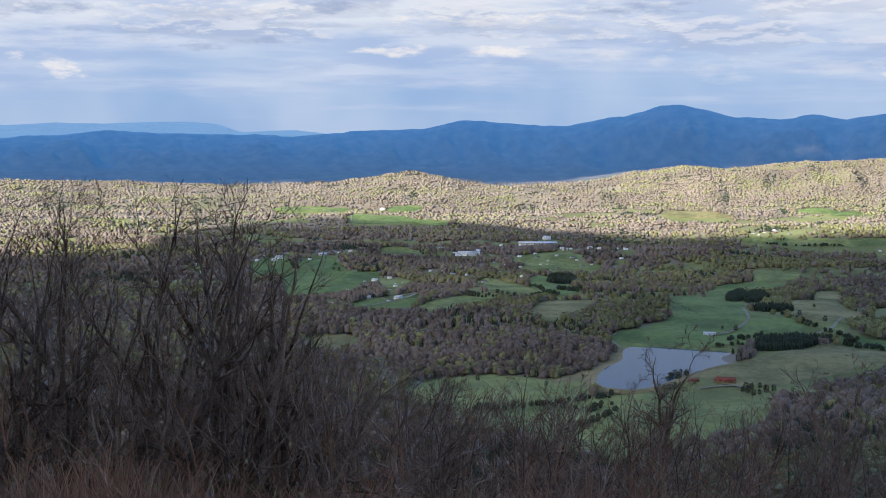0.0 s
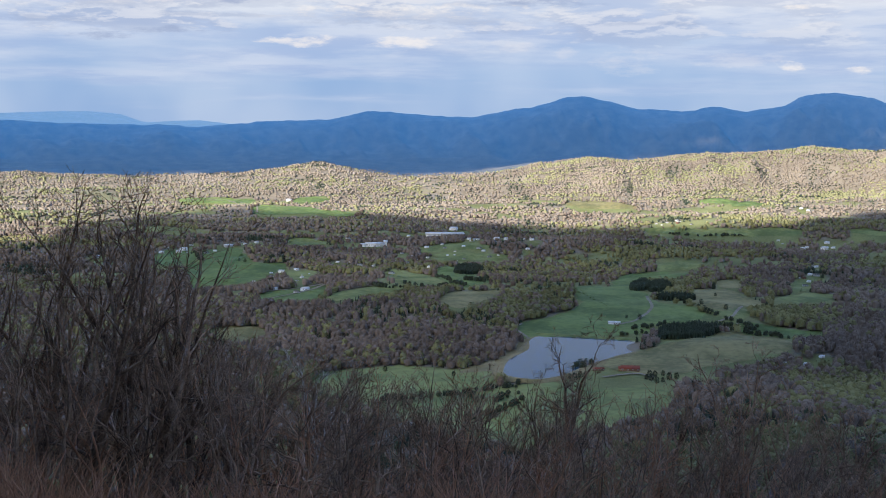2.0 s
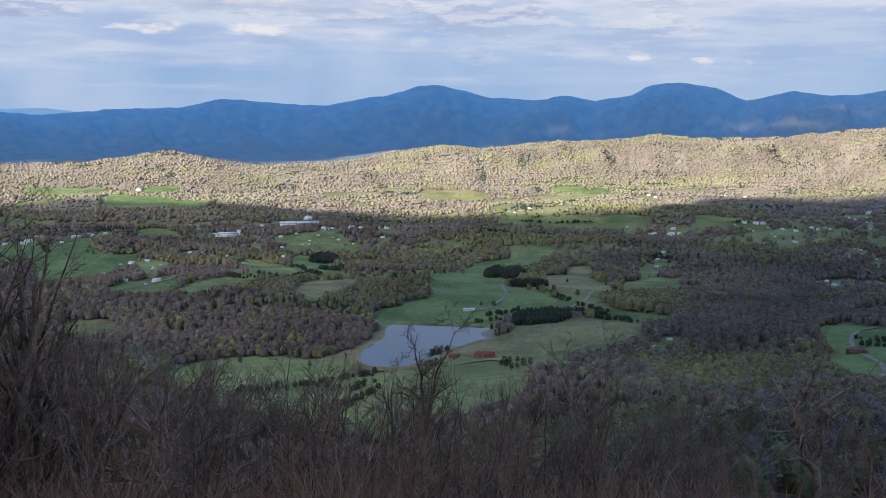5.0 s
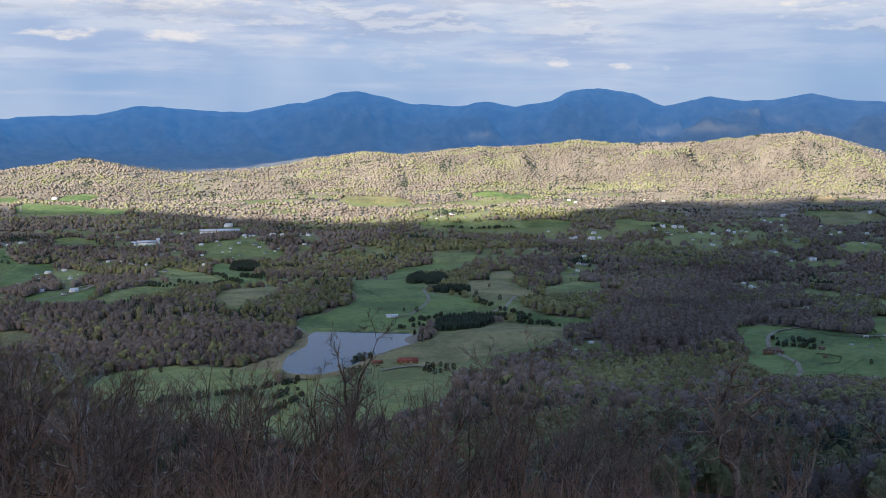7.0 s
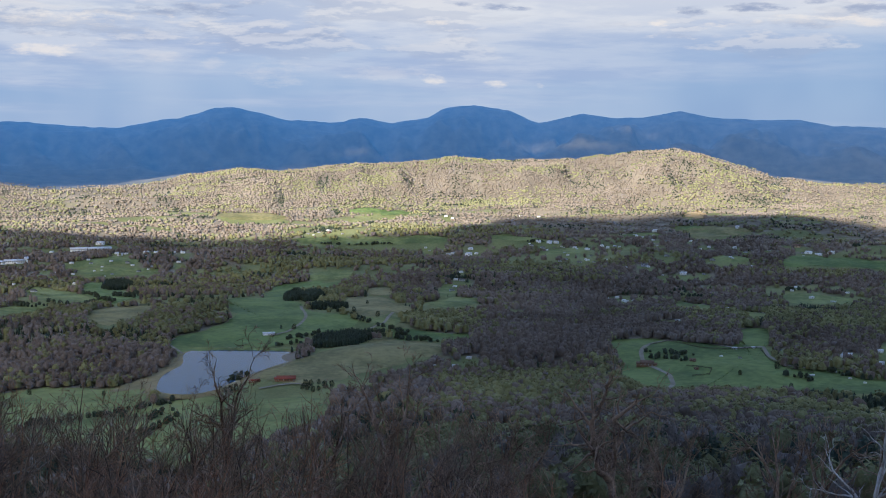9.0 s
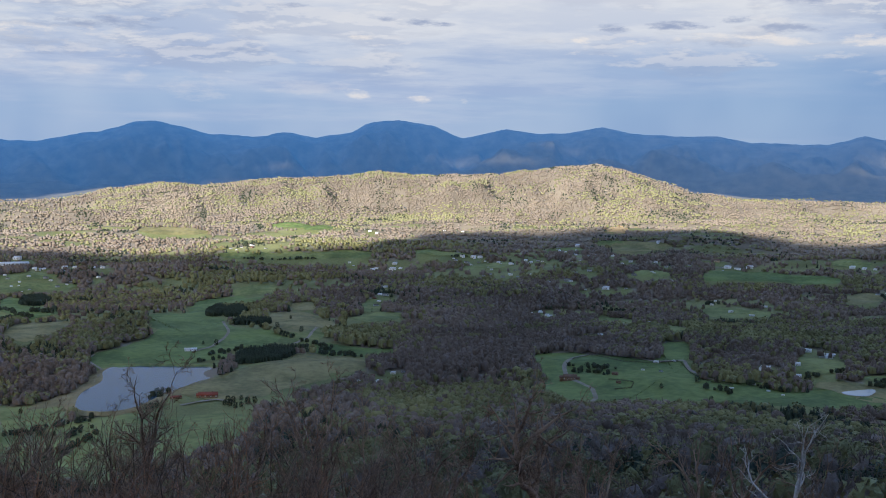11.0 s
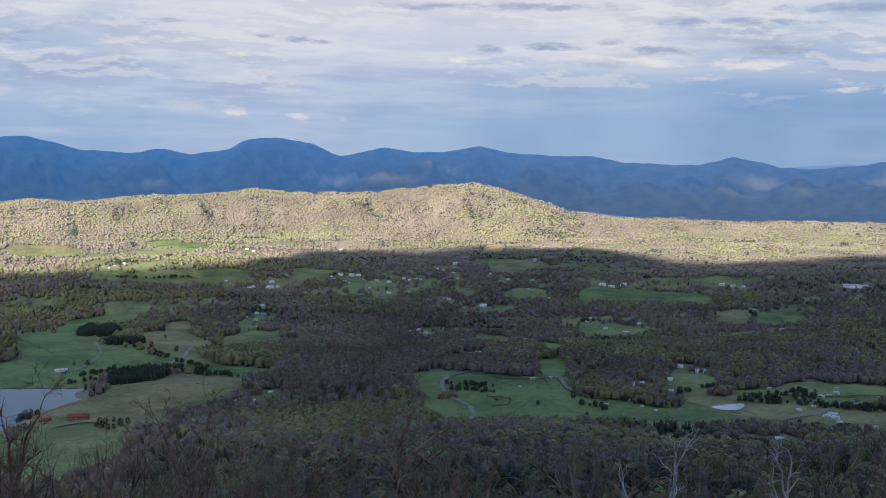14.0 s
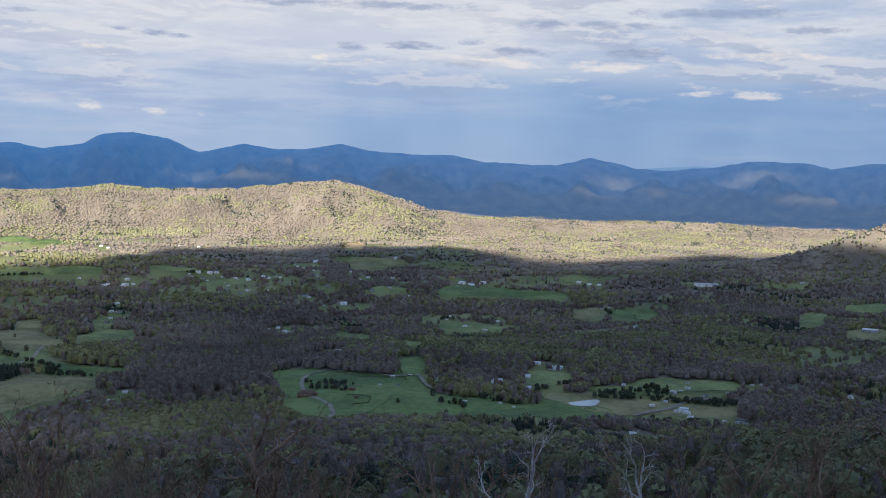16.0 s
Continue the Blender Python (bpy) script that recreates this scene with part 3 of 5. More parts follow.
LONE_TREES = [(421, 1889), (439, 1880), (43, 1548), (125, 1513), (570, 2005), (366, 1480), (378, 1489), (358, 1475), (-226, 2737), (-239, 2750), (299, 1571), (288, 1550), (302, 1549), (629, 2128), (596, 1956), (578, 2270), (887, 1350), (947, 1358), (969, 1348), (862, 1511), (864, 1493), (869, 1471), (1437, 1201), (1435, 1184), (1417, 1194), (1260, 1256), (1281, 1261), (1331, 1180), (1105, 1085), (1083, 1183), (1273, 1199), (1248, 1261), (902, 1264), (1048, 1303), (137, 1834), (562, 1856), (262, 1477), (266, 1468), (275, 1481), (282, 1485), (258, 1488), (356, 1457), (359, 1442), (367, 1446), (378, 1458), (389, 1467), (352, 1466)]
DAM = [(266, 1783), (408, 1722)]
FENCES = [[(881, 1570), (917, 1584), (925, 1506), (955, 1482), (996, 1476)], [(996, 1469), (970, 1407), (962, 1350), (975, 1320)], [(851, 1420), (874, 1395), (859, 1377), (834, 1376)], [(1214, 1281), (1279, 1237), (1385, 1208)]]
BUILDINGS = []


def hamlet_of(*homes):
    """Buildings that stand together: kind, place in plan, width in metres."""
    BUILDINGS.extend(homes)


hamlet_of(("white", -560, 2843, 21), ("grey", -525, 2757, 25), ("white", -394, 2950, 26), ("white", -387, 2985, 32), ("white", -382, 3079, 17), ("white", -313, 2964, 15), ("shed", -292, 3072, 47), ("grey", -189, 2172, 12), ("grey", -270, 3129, 18), ("white", -231, 3156, 18), ("white", -152, 2375, 13), ("grey", -158, 2524, 18))
hamlet_of(("brick", -285, 4978, 31), ("brick", -136, 2435, 17), ("white", -141, 2609, 23), ("white", -240, 5056, 38), ("white", -113, 2683, 19), ("white", -78, 2209, 27), ("grey", -43, 2446, 14), ("white", -42, 2612, 11), ("white", -27, 2783, 15), ("grey", -6, 3269, 20), ("grey", 20, 2744, 20), ("white", 51, 2714, 14))
hamlet_of(("hotel", 61, 3096, 56), ("grey", 79, 2859, 14), ("grey", 84, 2595, 21), ("brick", 110, 2858, 18), ("grey", 122, 2969, 15), ("grey", 127, 2792, 12), ("white", 156, 3357, 17), ("white", 187, 3069, 19), ("white", 177, 2872, 14), ("white", 170, 2678, 19), ("grey", 198, 2745, 12), ("store", 254, 3378, 127))
hamlet_of(("white", 227, 2927, 11), ("white", 291, 3523, 40), ("white", 236, 2677, 14), ("white", 273, 3024, 15), ("grey", 260, 2875, 11), ("white", 303, 3201, 20), ("white", 322, 3168, 16), ("grey", 306, 2994, 19), ("white", 316, 2973, 15), ("grey", 322, 2909, 16), ("white", 372, 3183, 26), ("white", 395, 3175, 20))
hamlet_of(("grey", 410, 3178, 26), ("white", 426, 3002, 18), ("white", 454, 3128, 20), ("lodge", 306, 1522, 15), ("barn", 392, 1842, 22), ("lodge", 344, 1517, 28), ("grey", 885, 3605, 14), ("grey", 918, 3608, 14), ("brick", 940, 3569, 20), ("grey", 968, 3528, 14), ("white", 1139, 3284, 15), ("white", 1512, 4143, 22))
hamlet_of(("brick", 582, 1582, 12), ("brick", 897, 2430, 15), ("grey", 868, 2346, 18), ("white", 1183, 3190, 19), ("white", 582, 1557, 15), ("white", 921, 2462, 16), ("grey", 928, 2450, 20), ("white", 978, 2581, 16), ("white", 1220, 3164, 34), ("white", 616, 1594, 14), ("white", 1245, 3171, 19), ("cottage", 464, 1108, 9))
hamlet_of(("white", 1891, 4198, 20), ("white", 1463, 3242, 16), ("grey", 1427, 3144, 22), ("white", 1420, 3097, 13), ("white", 1489, 3230, 27), ("white", 1503, 3216, 25), ("grey", 1283, 2726, 15), ("grey", 1312, 2754, 15), ("white", 1362, 2846, 14), ("white", 1493, 3077, 18), ("grey", 1310, 2678, 17), ("grey", 883, 1801, 15))
hamlet_of(("white", 1346, 2704, 16), ("white", 1491, 2994, 21), ("grey", 1347, 2674, 13), ("white", 1560, 3047, 19), ("white", 1386, 2686, 13), ("white", 1556, 3010, 21), ("white", 1171, 2218, 16), ("white", 1588, 3002, 13), ("white", 1155, 2161, 15), ("white", 1153, 2146, 15), ("white", 1835, 3360, 14), ("white", 1836, 3326, 12))
hamlet_of(("grey", 1397, 2522, 26), ("white", 1401, 2508, 14), ("lodgeb", 813, 1455, 21), ("grey", 998, 1775, 13), ("white", 1788, 3177, 14), ("white", 1985, 3514, 32), ("white", 1730, 3052, 11), ("white", 1386, 2417, 10), ("grey", 1810, 3145, 18), ("grey", 1509, 2617, 19), ("shed", 1041, 1765, 18), ("white", 1443, 2426, 28))
hamlet_of(("white", 1882, 3128, 16), ("brick", 1205, 1994, 9), ("brick", 874, 1442, 17), ("brick", 856, 1403, 12), ("barn", 1212, 1970, 25), ("grey", 1488, 2417, 12), ("white", 1838, 2961, 19), ("grey", 1588, 2545, 21), ("white", 1252, 1947, 23), ("white", 1895, 2925, 19), ("white", 2318, 3565, 23), ("white", 965, 1483, 13))
hamlet_of(("grey", 1841, 2793, 17), ("white", 1638, 2458, 18), ("white", 992, 1479, 10), ("grey", 1934, 2824, 13), ("grey", 1019, 1455, 7), ("white", 1550, 2178, 14), ("tan", 2084, 2914, 42), ("white", 2034, 2790, 34), ("white", 1523, 2075, 18), ("shed", 964, 1308, 12), ("white", 2046, 2771, 17), ("shed", 1530, 2017, 23))
hamlet_of(("white", 1053, 1382, 13), ("white", 1011, 1325, 10), ("white", 1643, 2121, 14), ("white", 1081, 1392, 27), ("grey", 1084, 1384, 9), ("shed", 1060, 1313, 9), ("white", 1226, 1482, 21), ("white", 1226, 1446, 21), ("barn", 1236, 1446, 19), ("white", 2343, 2661, 27), ("white", 2355, 2629, 24), ("white", 2364, 2599, 18))
hamlet_of(("grey", 2019, 2209, 19), ("white", 2059, 2225, 11), ("grey", 1053, 1109, 16), ("white", 1860, 1928, 14), ("cottage", 1066, 1103, 19), ("white", 1062, 1093, 10), ("white", 1275, 1242, 16), ("white", 1212, 1172, 15), ("shed", 1291, 1244, 14), ("white", 1226, 1174, 24), ("white", 1308, 1247, 16), ("white", 1219, 1162, 19))
hamlet_of(("store", 2612, 2436, 80), ("white", 1236, 1111, 10), ("grey", 1251, 1098, 27), ("white", 1427, 1233, 12), ("white", 1445, 1231, 10), ("grey", 1473, 1211, 24), ("shed", 2965, 2392, 27), ("white", 1505, 1121, 17), ("grey", 1492, 1095, 17), ("shed", 2163, 1571, 60))
rng = np.random.default_rng(7)


def clearing(x, y):
    """How open the farmland is between the woods, 0 to 1."""
    r = np.hypot(x, y)
    open_ = rough(x / 260, y / 170, 71, 3) + 0.15 * np.sin(x / 700)
    open_ = smooth(0.44, 0.58, open_) * smooth(1700, 2100, r) * smooth(6200, 4800, r) * 0.9
    for _, hx, hy, wide in BUILDINGS:
        d = math.hypot(hx, hy)
        along, across = (x * hx + y * hy) / d - d, (x * hy - y * hx) / d
        by = np.nonzero((np.abs(across) < wide + 40) & (along > -0.06 * d) & (along < wide + 40))[0]
        a_, c_ = along[by], across[by]
        reach = np.where(a_ > 0, 0.45 * wide + 10, 0.028 * d)
        open_[by] = np.maximum(open_[by], smooth(1.25, 0.85, np.hypot(a_ / reach, c_ / (0.6 * wide + 9)) + 0.5 * rough(x[by] / 40, y[by] / 60, 73, 3)))
    for _, outline in FIELDS + [("pines", p) for p in PINES]:    # each with a grass verge below it
        edge = rounded(outline, 4)
        for f in (1.0, 1.014, 1.028):
            open_[inside(x * f, y * f, edge)] = 1.0
    open_[(x > 225) & (x < 450) & (y > 1370) & (y < 1540)] = 1.0    # the grass below the lodge
    return open_


az_near = np.radians(np.concatenate([np.arange(-24, 60, 0.28), np.arange(60, 336, 4.0)]))
az_far = np.radians(np.concatenate([np.arange(-24, 60, 0.11), np.arange(60, 336, 4.0)]))
ring = np.concatenate([np.geomspace(0.01, 900, 100), np.arange(914, 2600, 14), np.geomspace(2620, 7400, 90), np.geomspace(7440, 26000, 170)])


def terrain(name, ring, az, material, label, category):
    R, A = np.meshgrid(ring, az, indexing="ij")
    X, Y = (R * np.sin(A)).ravel() + 0.3, (R * np.cos(A)).ravel() - 0.4
    x, y, z, _ = site(X, Y)
    me = sheet_mesh(name, np.stack([x, y, z], 1), grid_faces(len(ring), len(az), True)[:, ::-1], material, True)
    # strength of the painted haze glow: grows with distance, weaker to the east
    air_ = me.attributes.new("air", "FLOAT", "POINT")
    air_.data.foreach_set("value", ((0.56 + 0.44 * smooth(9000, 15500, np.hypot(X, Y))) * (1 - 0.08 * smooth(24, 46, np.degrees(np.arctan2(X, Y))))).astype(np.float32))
    turf = me.attributes.new("turf", "FLOAT", "POINT")
    turf.data.foreach_set("value", clearing(X, Y).astype(np.float32))
    return tagged(new(name, me), label, category, kind="structure")


terrain("ground", ring[ring < 7450], az_near, GROUND, "brown leaf-littered mountainside and green valley floor", "ground")
terrain("backdrop", ring[(ring > 7300) & (ring < 17500)], az_far, HAZED_WOODS, "wooded mountain range across the plain under painted blue haze", "mountain")
terrain("backdrop", ring[ring > 17300], az_near, HAZED_RIDGE, "farthest ridges on the skyline, paled by painted blue haze", "mountain")


def plot(name, outline, material, label, category, rise=0.6, level=None):
    """A sheet of grass or water within an outline, draped on the ground."""
    edge = rounded(outline)
    if category == "field":
        edge = frayed_edge(edge, min(11, 0.1 * np.abs(edge - edge.mean(0)).max()))
    mid = edge.mean(0)
    size = np.abs(edge - mid).max()
    steps = np.linspace(0.0, 1, max(6, int(size / 14)))
    pts = mid + (edge - mid)[None] * steps[:, None, None]
    flat_ = pts.reshape(-1, 2)
    x, y, z, k = site(flat_[:, 0], flat_[:, 1])
    z = z + rise * k if level is None else np.full_like(z, level)
    me = sheet_mesh(name, np.stack([x, y, z], 1), grid_faces(len(steps), len(edge), True), material, True)
    return tagged(new(name, me), label, category, kind="structure")


SWARD = {"bright": "bright green spring meadow between the woods", "green": "green hillside pasture edged by trees", "dry": "olive-brown dry pasture on rolling ground",
         "shore": "tan strip of dry grass on the lake shore", "clay": "patch of bare orange clay in the woods"}
for kind, outline in FIELDS:
    plot("meadow", outline, GRASS[kind], SWARD[kind], "field", 1.1 if kind == "shore" else 0.6)
plot("lake", LAKE, WATER, "small blue-grey lake with a straight dam", "lake", level=LAKE_Z + 1.2)


def shore_bank(outline, level):
    """The bare rim of the lake: a narrow bank that slopes from the water's edge down into the ground."""
    edge = rounded(outline)
    way = np.roll(edge, -1, 0) - np.roll(edge, 1, 0)
    out = np.stack([way[:, 1], -way[:, 0]], 1) / np.linalg.norm(way, axis=1, keepdims=True)
    if ((edge - edge.mean(0)) * out).sum() < 0:
        out = -out
    wide = 5 + 3 * rough(edge[:, 0] / 30, edge[:, 1] / 30, 171, 3)[:, None]
    rows = []
    for f, up_ in ((-0.6, -0.3), (0.25, 0.25), (1.0, 0.1), (2.4, -4.0)):
        p = edge + out * wide * f
        rows.append(np.column_stack([p, np.full(len(p), level + up_)]))
    return tagged(new("shore", sheet_mesh("shore", np.vstack(rows), grid_faces(4, len(edge), True), GRASS["shore"], True)), "tan bank of bare earth and dry grass round the lake", "shore", kind="structure")


shore_bank(LAKE, LAKE_Z + 1.2)
plot("farm_pond", POND, POND_WATER, "pale farm pond among the meadows", "pond", 1.6)


# ---- woods ----
def crown_hull(sides, rings):
    """A crown's heart: a point on top and rings below it, as height and reach, and its faces."""
    v, f = [(0.0, 0.0, 1.0)], [(0, 1 + k, 1 + (k + 1) % sides) for k in range(sides)]
    for i, (z, w) in enumerate(rings):
        v += [(w * math.cos(6.2832 * (k + 0.5 * i) / sides), w * math.sin(6.2832 * (k + 0.5 * i) / sides), z) for k in range(sides)]
        if i:
            a, b = 1 + (i - 1) * sides, 1 + i * sides
            for k in range(sides):
                f += [(a + k, b + k, a + (k + 1) % sides), (a + (k + 1) % sides, b + k, b + (k + 1) % sides)]
    return np.array(v), np.array(f)


DOME = {"near": crown_hull(6, ((0.92, 0.60), (0.68, 1.0), (0.20, 0.85))), "mid": crown_hull(5, ((0.80, 0.85), (0.22, 1.0))), "far": crown_hull(3, ((0.80, 0.85), (0.15, 1.1)))}
SPIRE = {"near": crown_hull(6, ((0.70, 0.55), (0.35, 0.95), (0.06, 0.85))), "mid": crown_hull(5, ((0.55, 0.66), (0.06, 1.0))), "far": crown_hull(3, ((0.55, 0.75), (0.06, 1.1)))}


def grove(name, x, y, tall, wide, clumps, size, material, label, detail="mid", heart_=1.0):
    """One mesh of many far trees: each an uneven heart of twigs or leaves with loose clumps all round it, over its place."""
    n = len(x)
    gx, gy, gz, k = site(x, y)
    tall, wide = tall * k, wide * k
    cone = name == "evergreen_woods"
    a = rng.uniform(0, 2 * np.pi, (n, clumps))
    u = rng.uniform(0, 1, (n, clumps)) ** (1.25 if cone else 0.75)
    stand = 0.5 + 0.5 * np.clip(1.5 * rough(x / 110, y / 80, 141, 3), -1, 1)
    lobes = 1 + 0.28 * np.sin(a * 3 + rng.uniform(0, 6.3, (n, 1)) + 4 * u)
    if cone:
        ring_ = np.sqrt(1.03 - u) * 0.9 * rng.uniform(0.75, 1.05, (n, clumps))
        base, up_ = 0.06, 0.35
    else:
        ring_ = np.sqrt(np.clip(1 - (1.75 * u - 0.75) ** 2, 0.02, 1)) * lobes * rng.uniform(0.72, 1.08, (n, clumps))
        base, up_ = 0.30, 0.0
    out = np.stack([ring_ * np.cos(a), ring_ * np.sin(a), (u - 0.42) * 1.5 + up_], -1)
    centre = np.stack([gx[:, None] + wide[:, None] * ring_ * np.cos(a), gy[:, None] + wide[:, None] * ring_ * np.sin(a), gz[:, None] + tall[:, None] * (base + (0.98 - base) * u)], -1)
    out += rng.normal(0, 0.35, out.shape)
    out /= np.linalg.norm(out, axis=-1, keepdims=True) + 1e-9
    side = np.cross(out, rng.normal(0, 1, out.shape))
    side /= np.linalg.norm(side, axis=-1, keepdims=True) + 1e-9
    third = np.cross(out, side)
    s = size * wide[:, None, None] * rng.uniform(0.6, 1.25, (n, clumps, 1))
    spin = rng.uniform(-0.4, 0.4, (n, clumps, 3)) + np.array([0, 2.1, 4.2])
    pts = np.stack([centre + s * (side * np.cos(spin[..., j:j + 1]) + third * np.sin(spin[..., j:j + 1])) for j in range(3)], 2)
    if name == "bare_woods":   # sprays of twigs that point outwards and up
        out[..., 2] = np.abs(out[..., 2]) + 0.45
        slim_ = {"far": 0.36, "mid": 0.26, "near": 0.20}[detail]
        pts = np.stack([centre - side * s * slim_ - out * s * 0.8, centre + side * s * slim_ - out * s * 0.8, centre + out * s * 1.1], 2)
    loose = pts.reshape(-1, 3)
    turn = rng.uniform(0, 6.3, n)
    c, q = np.cos(turn)[:, None], np.sin(turn)[:, None]
    hull, hull_faces = (SPIRE if cone else DOME)[detail]
    m_ = len(hull)
    core = hull[None] * rng.uniform(0.82, 1.18, (n, m_, 1)) * np.array([1, 1, 0.6]) + np.array([0, 0, 0.4]) * hull[None, :, 2:]
    reach = wide * (0.80 if cone else 1.0) * heart_
    core_x = (core[..., 0] * c - core[..., 1] * q) * reach[:, None] + gx[:, None] + rng.normal(0, 0.12, (n, m_)) * wide[:, None]
    core_y = (core[..., 0] * q + core[..., 1] * c) * reach[:, None] + gy[:, None] + rng.normal(0, 0.12, (n, m_)) * wide[:, None]
    core_z = gz[:, None] + tall[:, None] * core[..., 2] * (0.97 - 0.25 * (1 - heart_))
    heart = np.stack([core_x, core_y, core_z], -1).reshape(-1, 3)
    faces = np.vstack([np.arange(len(loose)).reshape(-1, 3), (len(loose) + np.arange(n)[:, None, None] * m_ + hull_faces[None]).reshape(-1, 3)])
    me = sheet_mesh(name, np.vstack([loose, heart]), faces, material, True)
    tint = me.attributes.new("tint", "FLOAT", "POINT")
    shade = np.clip(0.55 * rng.uniform(0, 1, n) + 0.45 * stand, 0, 1)
    tint.data.foreach_set("value", np.concatenate([np.repeat(shade, clumps * 3), np.repeat(shade, m_)]).astype(np.float32))
    return tagged(new(name, me), label, "woodland", kind="stuff")


def scatter(count, r0, r1, drawn=False):
    """Places over the valley, even in plan."""
    a = np.radians(rng.uniform(-23, 58, count))
    r = np.sqrt(rng.uniform(r0 ** 2, r1 ** 2, count))
    if drawn:
        r = NEAR + SQUEEZE * np.expm1((r - NEAR) / SQUEEZE)
    return r * np.sin(a), r * np.cos(a)


def wooded(x, y):
    """Where trees may stand: off the farmland, the water and the open grass below the lodge."""
    keep = rng.uniform(0, 1, len(x)) > clearing(x, y) * 0.97
    for _, outline in FIELDS + [("pines", p) for p in PINES]:
        edge = rounded(outline, 4)
        for f in (1.0, 1.014, 1.028):
            keep &= ~inside(x * f, y * f, edge)
    keep &= ~((x > 235) & (x < 440) & (y > 1380) & (y < 1530))
    for outline in (LAKE, POND):
        keep &= ~inside(x, y, rounded(outline, 4)) & ~inside(x * 1.03, y * 1.03, rounded(outline, 4)) & ~inside(x * 1.06, y * 1.06, rounded(outline, 4))
    return keep


def kinds(x, y, green):
    """Which trees are bare, leafing or evergreen: they keep together in patches."""
    leaf = rough(x / 300, y / 240, 81, 5) + rng.normal(0, 0.45, len(x)) + green + 0.12
    pine = rough(x / 190, y / 190, 91, 3) + rng.normal(0, 0.25, len(x))
    evergreen = (pine > 0.72) | (rough(np.arctan2(x, y) * 95, np.hypot(x, y) / 700, 161, 3) + rng.normal(0, 0.2, len(x)) > np.where(np.hypot(x, y) > 4300, 0.78, 9.0))
    for outline in PINES:
        evergreen |= inside(x, y, rounded(outline, 4))
    leafing = (leaf > 0.42) & ~evergreen
    return ~evergreen & ~leafing, leafing, evergreen


WOODS = (("bare_woods", BARE, "purple-brown leafless spring woods"), ("leafing_woods", LEAFING, "woods in fresh yellow-green leaf"), ("evergreen_woods", EVERGREEN, "dark green pines and cedars"))
# stretch of the valley, trees, loose sprays on each and their size, height and reach of the crowns
BELTS = ((330, 900, 7200, 84, 0.20, False, 13.5, 5.2, "near", 0.62), (900, 1500, 15000, 26, 0.24, False, 13.5, 5.8, "near", 0.86), (1500, 2400, 40000, 13, 0.34, False, 12.5, 5.4, "mid", 0.80),
         (2400, 3200, 46000, 4, 0.45, True, 10, 5.8, "far", 0.85), (3200, 3885, 40000, 0, 0.5, True, 7.0, 5.8, "far", 1.0))
for r0, r1, count, clumps, size, drawn, tall_, wide_, detail, heart_ in BELTS:
    x, y = scatter(count, r0, r1, drawn)
    if r0 == 3200:   # the hillsides stand open to view, and carry more trees
        hx, hy = scatter(36000, 3560, 3835, True)
        rise_here = np.interp(np.degrees(np.arctan2(hx, hy)), HILL_AZ, HILL_TOP) > rng.uniform(10, 120, len(hx))
        x, y = np.append(x, hx[rise_here]), np.append(y, hy[rise_here])
    keep = wooded(x, y) if r0 > 800 else np.degrees(np.arctan2(x, y)) > 12
    x, y = x[keep], y[keep]
    d = np.hypot(x, y)
    green = 0.25 * smooth(1800, 1200, d) + 0.35 * smooth(100, 700, x) * smooth(1800, 1150, d) - 0.10 + 0.16 * smooth(6900, 5700, d) * smooth(4600, 5400, d)
    green = green + 0.45 * smooth(1050, 600, d)
    for (name, material, label), mask in zip(WOODS, kinds(x, y, green)):
        if mask.sum():
            stands = 1 + 0.30 * np.clip(rough(x[mask] / 130, y[mask] / 75, 151, 3), -1, 1)
            t = tall_ * rng.uniform(0.78, 1.22, mask.sum()) * stands
            w = wide_ * rng.uniform(0.6, 1.45, mask.sum()) * (0.75 if name == "evergreen_woods" else 1.0)
            t = t * (0.95 if name == "evergreen_woods" else 1.0)
            px_, py_ = x[mask], y[mask]
            # farther trees more often take the paler colours with sunlight painted in
            far_lit = (rng.uniform(0, 1, len(px_)) < smooth(2900, 4700, np.hypot(px_, py_))) & (name != "evergreen_woods")
            for pick, cover in ((~far_lit, material), (far_lit, LIT_BARE if material is BARE else LIT_LEAF)):
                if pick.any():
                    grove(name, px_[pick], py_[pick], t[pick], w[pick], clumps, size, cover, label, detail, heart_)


def borders():
    """Trees along the edges of the fields, with gaps."""
    xs, ys = [], []
    for kind, outline in FIELDS:
        edge = rounded(outline, 12)
        mid = edge.mean(0)
        edge = frayed_edge(edge, min(11, 0.1 * np.abs(edge - mid).max()))
        t = rng.uniform(0, len(edge), int(np.linalg.norm(np.diff(edge, axis=0), axis=1).sum() / 3.2))
        p = edge[t.astype(int)]
        p = p + (p - mid) / np.linalg.norm(p - mid, axis=1, keepdims=True) * rng.uniform(1, 9, (len(t), 1)) + rng.normal(0, 2, (len(t), 2))
        keep = (rough(p[:, 0] / 70, p[:, 1] / 70, 121, 3) > -0.15) & (np.hypot(p[:, 0], p[:, 1]) < 5200)
        xs.append(p[keep, 0]), ys.append(p[keep, 1])
    return np.concatenate(xs), np.concatenate(ys)


x, y = borders()
keep = wooded(x, y)
for outline in (LAKE, POND, *PINES):
    for f in (1.0, 1.025, 1.05, 1.075, 1.1):
        keep &= ~inside(x * f, y * f, rounded(outline, 4))
x, y = x[keep], y[keep]
which = rng.choice(3, len(x), p=(0.5, 0.2, 0.3))
